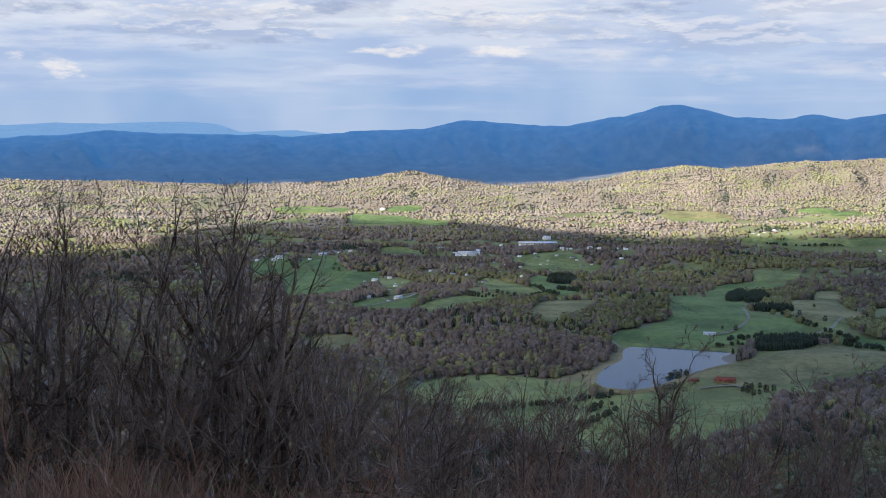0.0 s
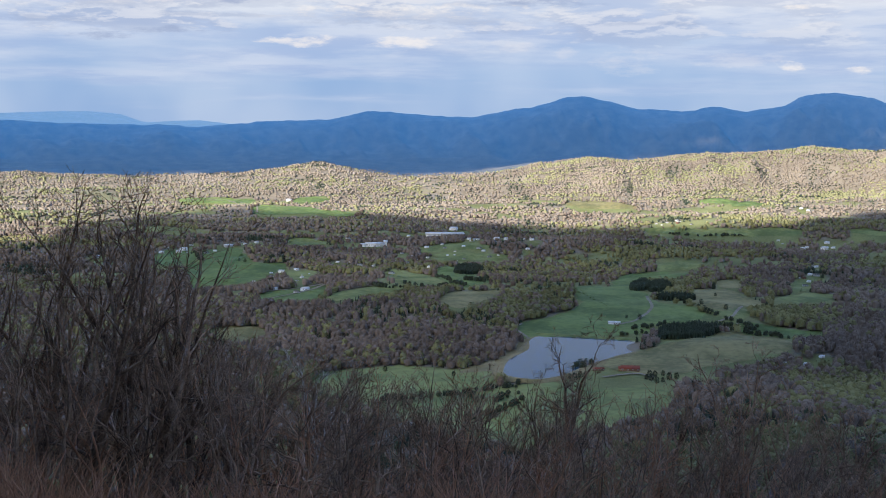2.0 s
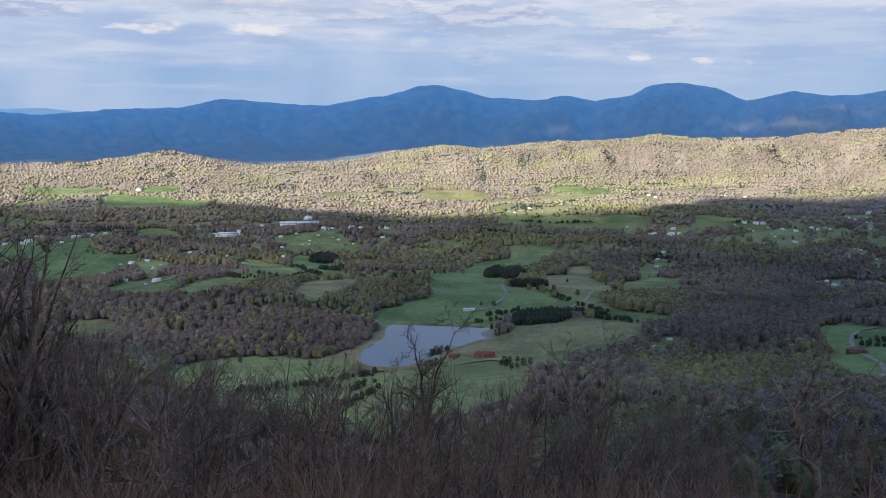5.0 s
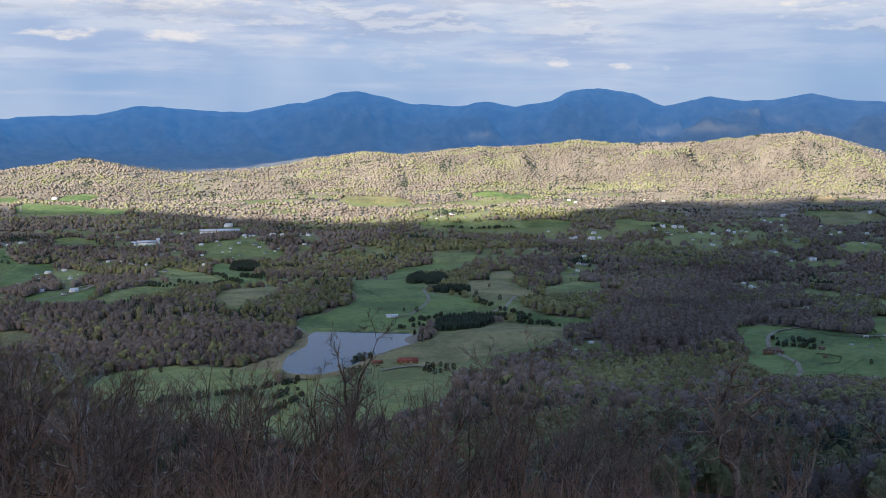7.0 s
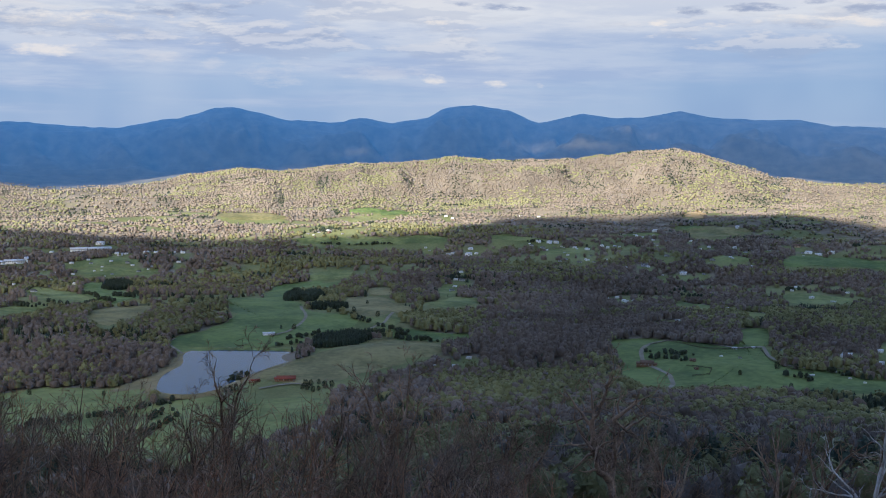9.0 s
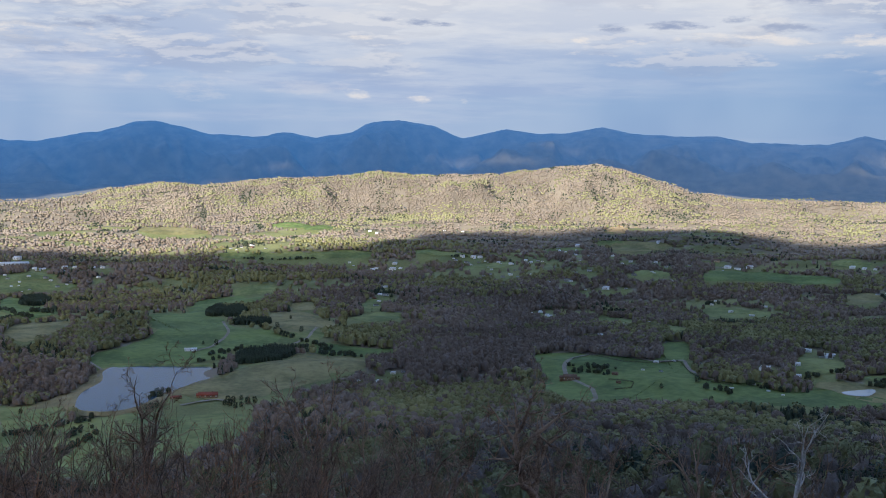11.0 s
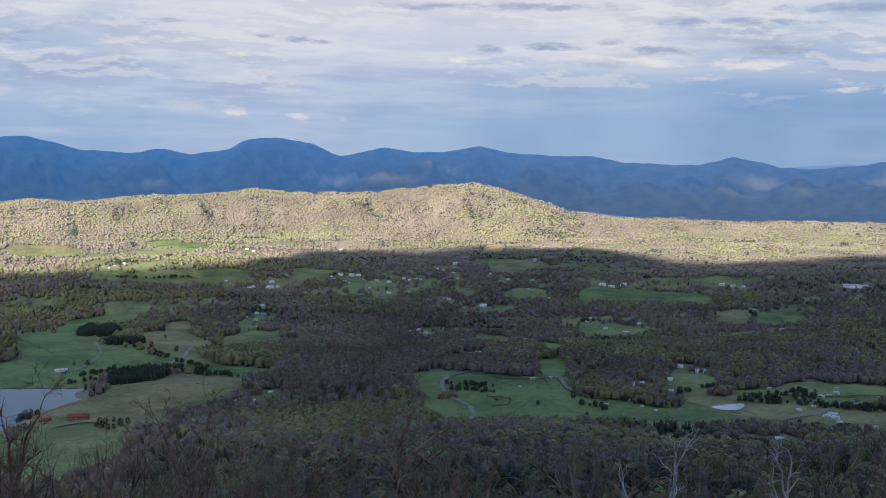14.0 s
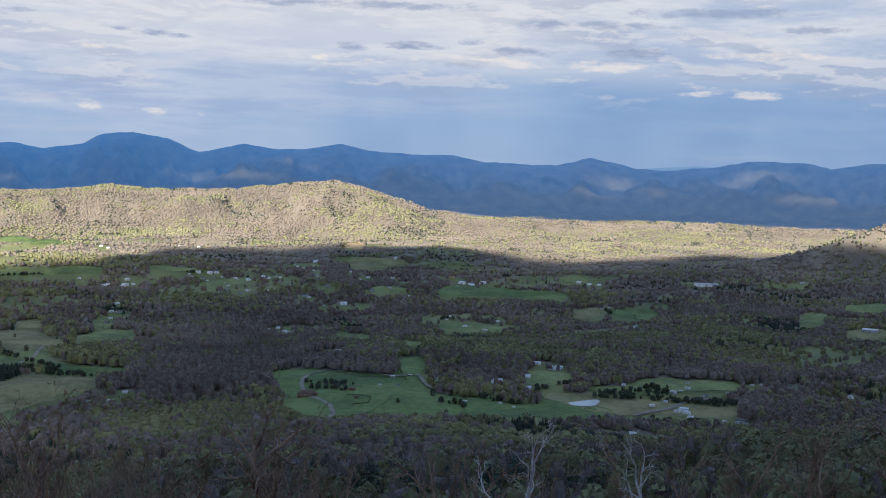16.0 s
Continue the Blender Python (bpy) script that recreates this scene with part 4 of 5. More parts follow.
for i, (name, material, label) in enumerate(WOODS):
    m = which == i
    t = rng.uniform(6, 14, m.sum()) * (0.75 if i == 2 else 1.0)
    grove(name, x[m], y[m], t, t * (0.27 if i == 2 else 0.36), 8, 0.40, material, label)


for outline in PINES:
    p = rounded(outline, 4)
    lo, hi = p.min(0), p.max(0)
    q = rng.uniform(lo, hi, (int((hi - lo).prod() / 14), 2))
    q = q[inside(q[:, 0], q[:, 1], p)]
    tall_ = rng.uniform(9, 12, len(q))
    grove("evergreen_woods", q[:, 0], q[:, 1], tall_, tall_ * 0.24, 12, 0.40, EVERGREEN, "close-planted stand of dark pines")


# ---- clouds overhead ----
def cloud_bank(bearings, inner, outer, altitude, thick, seed, label, lag=1.0, thin=None):
    """A lumpy bank of cloud, placed by the stretch of ground that lies in its shade: bearings and distances of the shadow's two edges.
    thin: how much light each of its two faces lets straight through."""
    steps = np.linspace(0, 1, 90)
    a_ = np.linspace(bearings[0], bearings[-1], 220)
    r0, r1 = np.interp(a_, bearings, inner), np.interp(a_, bearings, outer)
    rr = r0[None] + (r1 - r0)[None] * steps[:, None]
    aa = np.broadcast_to(np.radians(a_)[None], rr.shape)
    x, y = (rr * np.sin(aa)).ravel(), (rr * np.cos(aa)).ravel()
    edge = np.minimum(steps, 1 - steps) if inner[0] > 0 else 1 - steps
    fade = np.repeat(np.sqrt(np.clip(edge * 4, 0, 1)), len(a_))
    x2 = x + DX * lag + 45 * rough(x / 160, y / 160, seed, 4)
    y2 = y + DY * lag + 45 * rough(x / 160, y / 160, seed + 9, 4)
    top = altitude + thick * fade * (0.6 + 0.4 * rough(x / 300, y / 300, seed + 3, 4))
    low = altitude - 0.3 * thick * fade * (0.6 + 0.4 * rough(x / 240, y / 240, seed + 5, 4))
    f = grid_faces(len(steps), len(a_))
    verts = np.vstack([np.stack([x2, y2, top], 1), np.stack([x2, y2, low], 1)])
    me = sheet_mesh("cloud_bank", verts, np.vstack([f, f[:, ::-1] + len(x)]), CLOUD, True)
    frayed = []
    for z in (top, low):    # both faces thin out along the same rays of the sun
        slant = (z - ALTITUDE) / math.tan(radians(SUN_UP))
        sx, sy = x2 - math.sin(radians(SUN_FROM)) * slant - DX * lag, y2 - math.cos(radians(SUN_FROM)) * slant - DY * lag
        frayed.append(np.maximum(thin(sx, sy), np.repeat(smooth(0.022, 0.0, edge), len(a_))))
    me.attributes.new("thin", "FLOAT", "POINT").data.foreach_set("value", np.concatenate(frayed).astype(np.float32))
    return tagged(new("cloud_bank", me), label, "cloud", kind="structure")


ALTITUDE = 900.0
drift = (ALTITUDE + 200) / math.tan(radians(SUN_UP))
DX, DY = math.sin(radians(SUN_FROM)) * drift, math.cos(radians(SUN_FROM)) * drift   # from a shadow to its cloud
SHADE_AZ = [-180, -120, -60, -30, -15.4, -12.2, -9, -4.7, 0.4, 5.5, 8.1, 13, 19.2, 21.9, 25.4, 30.5, 35.6, 38.2, 40.7, 44.5, 47, 50, 54, 75, 110, 150, 180]   # bearings and distances of the shadow's edge
SHADE_R = [2500, 2500, 2700, 2800, 2910, 3224, 3335, 3343, 3227, 3204, 3128, 3084, 3092, 3290, 3365, 3445, 3425, 3345, 3335, 3425, 3483, 3460, 3345, 3300, 2800, 2500, 2500]
cloud_bank(SHADE_AZ, [0] * len(SHADE_AZ), SHADE_R, ALTITUDE, 120, 5, "broad grey cloud bank that shades the near valley",
           thin=lambda x, y: 0.205 + 0.13 * smooth(12, -10, np.degrees(np.arctan2(x, y))) - 0.16 * smooth(8, 38, np.degrees(np.arctan2(x, y))) + 0.10 * smooth(1900, 2900, np.hypot(x, y)) + 0.06 * rough(x / 500, y / 400, 63, 4))
FAR_AZ = (-60, -20, -9, -5, 0, 4, 8, 12, 20, 30, 36, 40, 60, 85)
FAR_R = (3850, 3840, 3840, 3850, 3860, 3865, 3990, 4100, 4130, 4150, 4060, 3900, 3890, 3890)


# sunlit gaps on the far range: bearing and true distance of the spot, half its width and depth in the scene
GAPS = ((16.3, 11400, 90, 26), (12.8, 10850, 100, 16), (26.1, 10707, 130, 40), (24.1, 12608, 90, 40), (28.4, 12124, 70, 40), (42.7, 12900, 90, 60), (41.9, 11056, 90, 26), (44.4, 11299, 60, 22), (49.1, 12866, 110, 60), (48.0, 13048, 60, 50), (51.5, 10740, 130, 26))


def torn(x, y):
    """The far bank is thin, and breaks up over the eastern end of the range."""
    east = smooth(18, 42, np.degrees(np.arctan2(x, y)))
    gap = 0.0
    for a, r, wide, deep in GAPS:
        lx, ly, lz, _ = (float(v) for v in site(r * math.sin(radians(a)), r * math.cos(radians(a))))
        run = (ALTITUDE - lz) / math.tan(radians(SUN_UP))
        lx, ly = lx + math.sin(radians(SUN_FROM)) * run - DX * 0.95, ly + math.cos(radians(SUN_FROM)) * run - DY * 0.95
        ax, ay = math.sin(radians(a)), math.cos(radians(a))
        u, v = (x - lx) * ay - (y - ly) * ax, (x - lx) * ax + (y - ly) * ay
        gap = np.maximum(gap, smooth(1.3, 0.5, np.hypot(u / wide, v / deep) + 0.35 * rough(x / 60, y / 40, 67, 3)))
    return np.clip(0.30 * gap + 0.24 + east * 0.13, 0, 1)


cloud_bank(FAR_AZ, FAR_R, [6600] * len(FAR_AZ), ALTITUDE, 120, 15, "broad grey cloud bank that shades the far range", 0.95, torn)


# ---- trees on the overlook's slope ----
def tube(path, radii, sides):
    """A tapered tube along a path: verts and quads."""
    path, radii = np.asarray(path), np.asarray(radii)
    way = np.gradient(path, axis=0)
    way /= np.linalg.norm(way, axis=1, keepdims=True) + 1e-9
    ref = np.where(np.abs(way[:, 2:3]) > 0.9, [[1.0, 0, 0]], [[0, 0, 1.0]])
    u = np.cross(way, ref)
    u /= np.linalg.norm(u, axis=1, keepdims=True) + 1e-9
    v = np.cross(way, u)
    a = np.linspace(0, 2 * np.pi, sides, endpoint=False)
    ring_ = u[:, None] * np.cos(a)[None, :, None] + v[:, None] * np.sin(a)[None, :, None]
    return (path[:, None] + ring_ * radii[:, None, None]).reshape(-1, 3), grid_faces(len(path), sides, True)


def limb(start, way, length, r0, r1, bends, wander, rise, dice):
    pts, p, d = [np.array(start, float)], np.array(start, float), np.array(way, float)
    step = length / bends
    for _ in range(bends):
        d = d + dice.normal(0, wander, 3) + np.array([0, 0, rise])
        d /= np.linalg.norm(d)
        p = p + d * step
        pts.append(p)
    return np.array(pts), np.linspace(r0, r1, bends + 1)


def bare_tree(seed, girth=0.013, fork=0.42, leaders=3, limbs=5, twigs=6, spread=0.5, reach=0.30, rise=0.13, wander=0.10, level=3, stout=1.0):
    """Trunk and branches of a leafless tree one metre high, rooted at the origin, as two sets of tubes."""
    dice = np.random.default_rng(seed)
    trunk, boughs = [], []
    path, rad = limb((0, 0, -0.05), (0, 0, 1), fork + 0.05, girth, girth * 0.7, 7, wander * 0.5, 0.04, dice)
    trunk.append(tube(path, rad * (1 + 0.4 * np.exp(-np.arange(8) * 1.1)), 7))

    def grow(path, rad, depth, count, length, from_):
        for _ in range(count):
            f = dice.uniform(from_, 1.0) * (len(path) - 1)
            i = min(int(f), len(path) - 2)
            p = path[i] + (path[i + 1] - path[i]) * (f - i)
            r = float(np.interp(f, np.arange(len(rad)), rad))
            along = path[i + 1] - path[i]
            along /= np.linalg.norm(along)
            side = np.cross(along, dice.normal(0, 1, 3))
            side /= np.linalg.norm(side) + 1e-9
            way = along * dice.uniform(0.5, 1.0) + side * spread * dice.uniform(0.7, 1.6)
            way /= np.linalg.norm(way)
            long_ = length * dice.uniform(0.55, 1.15) * (1.15 - 0.45 * f / (len(path) - 1))
            q, w = limb(p, way, long_, min(r * 0.75, (long_ * 0.020 + 0.0003) * (stout if depth == 0 else max(1.0, 0.55 * stout))), 0.00062, (6, 4, 2)[depth], 0.24, rise, dice)
            if depth == 0:
                boughs.append([])
            boughs[-1].append(tube(q, w, 5 if depth == 0 else 3))
            if depth + 1 < level:
                grow(q, w, depth + 1, twigs + int(dice.integers(0, 3)), long_ * 0.55, 0.15)

    for k in range(leaders):
        way = np.array([*(dice.normal(0, spread * 0.36, 2) if leaders > 1 else (0.0, 0.0)), 1.0])
        start = path[-1] if k < 2 else path[-2]
        q, w = limb(start, way, (1.04 - fork) * dice.uniform(0.75, 1.0), girth * (0.72 if leaders > 1 else 0.7), 0.0006, 9, wander, 0.05, dice)
        trunk.append(tube(q, w, 6))
        grow(q, w, 0, limbs, reach, 0.12)
    grow(path, rad, 0, 4, reach * 0.9, 0.55)

    def join(parts):
        vs, fs, at = [], [], 0
        for v, f in parts:
            vs.append(v), fs.append(f + at)
            at += len(v)
        return np.vstack(vs), np.vstack(fs)

    (tv, tf), limbs_ = join(trunk), [join(b) for b in boughs]
    size = np.percentile(np.concatenate([v[:, 2] for v, _ in limbs_]), 97)
    return (tv / size, tf), [(v / size, f) for v, f in limbs_]


def part(name, mesh, parent, label=""):
    ob = new(name, mesh)
    ob.parent = parent
    return tagged(ob, label)


def tree_thing(name, label, material, group="", whole=False, **how):
    """whole: a small tree whose branches are one crown; else every bough with its twigs is a part."""
    wood, boughs = bare_tree(**how)
    root = new(name)
    part("trunk", sheet_mesh("trunk", *wood, material, True), root)
    if whole:
        at = np.cumsum([0] + [len(v) for v, _ in boughs[:-1]])
        crown = np.vstack([v for v, _ in boughs]), np.vstack([f + i for (_, f), i in zip(boughs, at)])
        part("crown", sheet_mesh("crown", *crown, material, True), root, "leafless branches and fine twigs")
    else:
        for bough in boughs:
            part("branch", sheet_mesh("branch", *bough, material, True), root)
    root["fresh"] = True
    return tagged(root, label, "tree", group)


def plant(root, bearing, distance, height, turn=0.0, lean=0.0):
    x, y = distance * math.sin(radians(bearing)), distance * math.cos(radians(bearing))
    m = pose(x, y, float(land(x, y)) - 0.1, 0, lean, turn)
    if "fresh" in root:
        del root["fresh"]
        root.matrix_basis = m @ Matrix.Scale(height, 4)
        return root
    ob = copy_thing(root, m)
    ob.scale = (height, height, height)
    return ob


def plant_to(root, bearing, distance, top, turn=0.0, lean=0.0):
    """Plants a tree whose top stands at a given angle over the eye's level."""
    x, y = distance * math.sin(radians(bearing)), distance * math.cos(radians(bearing))
    return plant(root, bearing, distance, EYE + distance * math.tan(radians(top)) - float(land(x, y)) + 0.1, turn, lean)


STAND, THICKET = "trees on the overlook's slope", "saplings on the overlook's slope"
tall = [tree_thing("bare_tree", "tall leafless hardwood with %s and upswept limbs on the slope" % bark_, material, STAND, seed=s, girth=g, fork=f, leaders=l, limbs=6, twigs=2, spread=sp, reach=0.20, rise=0.08, wander=w, stout=2.3)
        for s, g, f, l, sp, w, material, bark_ in ((1, 0.0115, 0.46, 3, 0.46, 0.10, BARK, "dark bark"), (2, 0.0120, 0.56, 2, 0.50, 0.12, LIGHT_BARK, "grey-brown bark"), (3, 0.0105, 0.42, 3, 0.46, 0.10, BARK, "dark bark"),
                                                   (4, 0.0120, 0.52, 3, 0.48, 0.12, BARK, "dark bark"), (5, 0.0100, 0.60, 2, 0.50, 0.11, LIGHT_BARK, "grey-brown bark"))]
young = [tree_thing("young_tree", "slender leafless young tree with grey-brown twigs", LIGHT_BARK, STAND, seed=s, girth=0.0090, fork=f, leaders=l, limbs=6, twigs=3, spread=sp, reach=0.13, rise=0.08, wander=0.15, stout=2.6)
         for s, f, l, sp in ((61, 0.66, 2, 0.62), (62, 0.60, 3, 0.56), (63, 0.70, 2, 0.66), (64, 0.66, 3, 0.62), (65, 0.58, 3, 0.60))]
spreading = tree_thing("bare_tree", "broad leafless oak with crooked pale-streaked limbs", LIGHT_BARK, STAND, seed=16, girth=0.016, fork=0.72, leaders=6, limbs=7, twigs=3, spread=1.25, reach=0.13, rise=0.05, wander=0.24, stout=3.4)
round_top = tree_thing("bare_tree", "round-crowned leafless tree with fine reddish twigs", LIGHT_BARK, STAND, seed=23, girth=0.009, fork=0.68, leaders=4, limbs=7, twigs=4, spread=0.85, reach=0.12, rise=0.07, wander=0.15, stout=2.6)
dead = tree_thing("dead_tree", "dead standing tree with pale barkless branches", PALE_BARK, STAND, seed=31, girth=0.008, fork=0.70, leaders=5, limbs=4, twigs=2, spread=0.95, reach=0.11, rise=0.09, wander=0.20, level=3, stout=2.8)
slim = [tree_thing("sapling", "thin reddish-brown leafless sapling in the thicket", (BRUSH, LIGHT_BARK, BARK, LIGHT_BARK)[s % 4], THICKET, whole=True, seed=s, girth=0.0075, fork=0.50, leaders=2, limbs=7, twigs=4, spread=0.60, reach=0.17, rise=0.08, level=2, wander=0.16, stout=1.5) for s in (41, 42, 43, 44, 45, 46, 47, 48)]

# the tall stand: bearing, distance, angle of the top
for i, (bearing, distance, top) in enumerate(((-19.1, 40, -2.2), (-18.2, 47, -2.3), (-17.3, 45, -3.0), (-16.8, 43, -3.7), (-16.0, 41, -4.4), (-15.2, 48, -4.2), (-14.2, 46, -4.3), (-13.5, 44, -3.8),
                                              (-12.6, 42, -4.1), (-11.5, 40, -2.7), (-11.1, 47, -2.5), (-10.6, 45, -2.6), (-9.9, 43, -2.9), (-9.1, 41, -3.6), (-8.5, 48, -4.4), (-7.9, 46, -5.2),
                                              (-7.3, 44, -6.7), (-6.8, 42, -8.2), (-20.4, 44, -2.2), (-22.4, 42, -2.6), (-21.2, 38, -6.4), (-19.4, 37, -6.5), (-16.0, 36, -8.2), (-12.9, 37, -8.4),
                                              (-6.2, 46, -8.6), (-17.7, 48, -6.0), (-10.4, 50, -6.4), (-8.6, 48, -7.0))):
    plant_to(tall[i * 3 % 5], bearing, distance, top, turn=i * 77 % 360, lean=(i * 31 % 7) - 3)
# single trees along the slope
for kind, bearing, distance, top, turn in (
        (young[1], -5.5, 38, -10.3, 20), (young[3], -3.3, 40, -10.1, 75), (dead, 0.4, 38, -10.5, 10), (young[2], -1.0, 42, -9.6, 215), (young[4], 2.7, 44, -11.2, 140), (young[0], 6.0, 46, -11.4, 200), (young[4], 8.7, 42, -11.5, 60), (round_top, 11.5, 42, -9.0, 30),
        (young[2], 14.4, 44, -9.5, 300), (young[0], 17.4, 46, -11.1, 310), (young[4], 18.8, 44, -11.5, 170), (young[1], 20.9, 46, -11.3, 250), (young[3], 23.5, 46, -12.3, 33), (spreading, 29.2, 40, -10.9, 15), (young[2], 25.8, 48, -12.2, 111), (round_top, 27.6, 46, -12.0, 190),
        (dead, 38.3, 42, -10.7, 120), (young[3], 35.5, 44, -12.4, 290), (young[0], 32.6, 48, -12.6, 210), (round_top, 52.3, 44, -9.2, 80), (young[1], 42.1, 44, -11.2, 12), (young[4], 45.4, 42, -11.3, 95), (young[2], 48.5, 46, -11.8, 180), (dead, 43.6, 40, -11.9, 250),
        (young[2], 10.0, 40, -11.6, 62), (young[0], 13.0, 46, -11.2, 93), (young[4], 16.0, 42, -11.6, 124), (young[2], 20.0, 48, -12.0, 186), (young[4], 22.2, 44, -12.2, 217), (young[3], 37.6, 46, -12.0, 40), (young[4], 41.0, 46, -11.9, 310), (young[0], 46.8, 44, -12.3, 66),
        (young[3], 55.5, 46, -9.6, 222), (young[0], 50.6, 46, -10.6, 155), (spreading, 57.5, 46, -10.0, 100), (young[1], 53.9, 42, -10.6, 275), (young[3], 30.9, 50, -12.6, 333)):
    plant_to(kind, bearing, distance, top, turn)
# the thicket between and before them
dice = np.random.default_rng(5)
for i in range(330):
    bearing = float(np.interp((i + dice.uniform(0, 1)) / 330, (0, 0.30, 0.70, 0.90, 1), (-23, -6, 13, 26, 58)))
    distance = dice.uniform(*((36, 58) if bearing < -5 else (22, 50)))
    top = np.interp(bearing, (-23, -8, -2, 10, 20, 26, 58), (-8.2, -8.6, -10.8, -12.0, -12.6, -14.0, -14.0)) - dice.exponential(1.6)
    x, y = distance * math.sin(radians(bearing)), distance * math.cos(radians(bearing))
    height = EYE + distance * math.tan(radians(top)) - float(land(x, y))
    if height > 2.2:
        plant(slim[i % 8], bearing, distance, height, turn=float(dice.uniform(0, 360)), lean=float(dice.normal(0, 4)))


# dry brush under the trees
def brush(name, count, near, far_, label):
    """Long stalks that lean over and fork once, up to a ragged edge that sinks towards the open slope."""
    b, d = dice.uniform(-24, 60, count), dice.uniform(near, far_, count)
    x, y = d * np.sin(np.radians(b)), d * np.cos(np.radians(b))
    z = land(x, y) - 0.05
    edge = np.interp(b, (-24, -6, 4, 14, 24, 60), (-14.1, -14.4, -14.8, -15.4, -16.2, -16.4)) + 1.3 * rough(b / 2.0, b * 0, 131, 4) - dice.exponential(1.7, count)
    long_ = np.clip(EYE + d * np.tan(np.radians(edge)) - z, 0.4, 8)
    way, bend = dice.uniform(0, 2 * np.pi, count), dice.uniform(0.1, 0.6, count) * long_
    verts, faces = [], []
    quads = np.array([[k * 3 + s, k * 3 + (s + 1) % 3, k * 3 + 3 + (s + 1) % 3, k * 3 + 3 + s] for k in range(3) for s in range(3)])
    for fork_, turned in ((0.0, 0.0), (0.35, 1.7), (0.5, -1.9), (0.62, 2.7), (0.75, -0.8)):
        rows, w2 = [], way + turned
        for f, w in ((0.0, 0.013), (0.4, 0.010), (0.75, 0.008), (1.0, 0.004)):
            g = fork_ + (1 - fork_) * f
            sway = np.cos(way) * bend * fork_ ** 2 + np.cos(w2) * bend * (g ** 2 - fork_ ** 2), np.sin(way) * bend * fork_ ** 2 + np.sin(w2) * bend * (g ** 2 - fork_ ** 2)
            for side in (0.0, 2.1, 4.2):
                rows.append(np.stack([x + sway[0] + w * np.cos(side), y + sway[1] + w * np.sin(side), z + long_ * g * (1 - 0.12 * g)], 1))
        faces.append((np.arange(count)[:, None, None] * 12 + quads[None]).reshape(-1, 4) + len(verts) * count * 12)
        verts.append(np.stack(rows, 1).reshape(-1, 3))
    return tagged(new(name, sheet_mesh(name, np.vstack(verts), np.vstack(faces), BRUSH)), label, "brush", kind="stuff")


brush("dry_brush", 2000, 17, 34, "tangle of dry reddish-brown brush and stalks")


# ---- roads, hedges and single trees ----
TRACK = surface("pale_track", (0.13, 0.12, 0.10), (0.22, 0.20, 0.17), 0.05, 0.95, 0.8, 0.03)


def ribbon(line, width, label):
    p = np.array(line, float)
    n_ = len(p)
    t = np.linspace(0, n_ - 1, n_ * 10)
    q = np.stack([np.interp(t, np.arange(n_), p[:, j]) for j in (0, 1)], 1)
    for _ in range(5):
        q[1:-1] = (q[:-2] + 2 * q[1:-1] + q[2:]) / 4
    way = np.gradient(q, axis=0)
    way /= np.linalg.norm(way, axis=1, keepdims=True) + 1e-9
    side = np.stack([-way[:, 1], way[:, 0]], 1)
    rows = np.stack([q + side * width / 2, q + side * width / 6, q - side * width / 6, q - side * width / 2], 1).reshape(-1, 2)
    x, y, z, k = site(rows[:, 0], rows[:, 1])
    me = sheet_mesh("road", np.stack([x, y, z + 1.5 * k], 1), grid_faces(len(q), 4), TRACK, True)
    return tagged(new("road", me), label, "road", kind="structure")


for width, line in ROADS:
    ribbon(line, width, "pale gravel lane winding through the meadows")

for line in HEDGES:
    p = np.array(line, float)
    t = rng.uniform(0, len(p) - 1, max(8, int(np.linalg.norm(np.diff(p, axis=0), axis=1).sum() / 5)))
    x = np.interp(t, np.arange(len(p)), p[:, 0]) + rng.normal(0, 3.5, len(t))
    y = np.interp(t, np.arange(len(p)), p[:, 1]) + rng.normal(0, 3.5, len(t))
    tall_ = rng.uniform(4, 9, len(t))
    grove("hedgerow", x, y, tall_, tall_ * 0.40, 36, 0.40, HEDGE, "dark hedgerow of cedars and scrub")


def field_tree():
    """A rounded dark cedar: a short trunk and a crown of many clumps."""
    dice = np.random.default_rng(77)
    root = new("field_tree")
    v, f = tube(np.array([[0, 0, -0.05], [0, 0, 0.15], [0.01, 0, 0.5]]), np.array([0.035, 0.03, 0.015]), 6)
    part("trunk", sheet_mesh("trunk", v, f, BARK, True), root)
    n_ = 420
    a, u = dice.uniform(0, 2 * np.pi, n_), dice.uniform(0, 1, n_)
    w = 0.34 * np.sqrt(np.clip(1 - (1.5 * u - 0.6) ** 2, 0.02, 1)) * dice.uniform(0.6, 1.05, n_) * (1 + 0.2 * np.sin(3 * a + 5 * u))
    c = np.stack([w * np.cos(a), w * np.sin(a), 0.1 + 0.9 * u], 1)
    tri = c[:, None] + dice.normal(0, 0.045, (n_, 3, 3))
    part("crown", sheet_mesh("crown", tri.reshape(-1, 3), np.arange(n_ * 3).reshape(-1, 3), HEDGE), root, "dense dark green foliage")
    return tagged(root, "rounded dark evergreen standing alone in pasture", "tree", "trees in the fields")


cedar = field_tree()
for i, (x, y) in enumerate(LONE_TREES):
    sx, sy, sz, k = (float(v) for v in site(x, y))
    size = (6 + 4.5 * ((i * 37) % 10) / 10) * k
    m = pose(sx, sy, sz, 0, 0, i * 53)
    tree = copy_thing(cedar, m) if i else cedar
    if not i:
        tree.matrix_basis = m
    tree.scale = (size, size, size)


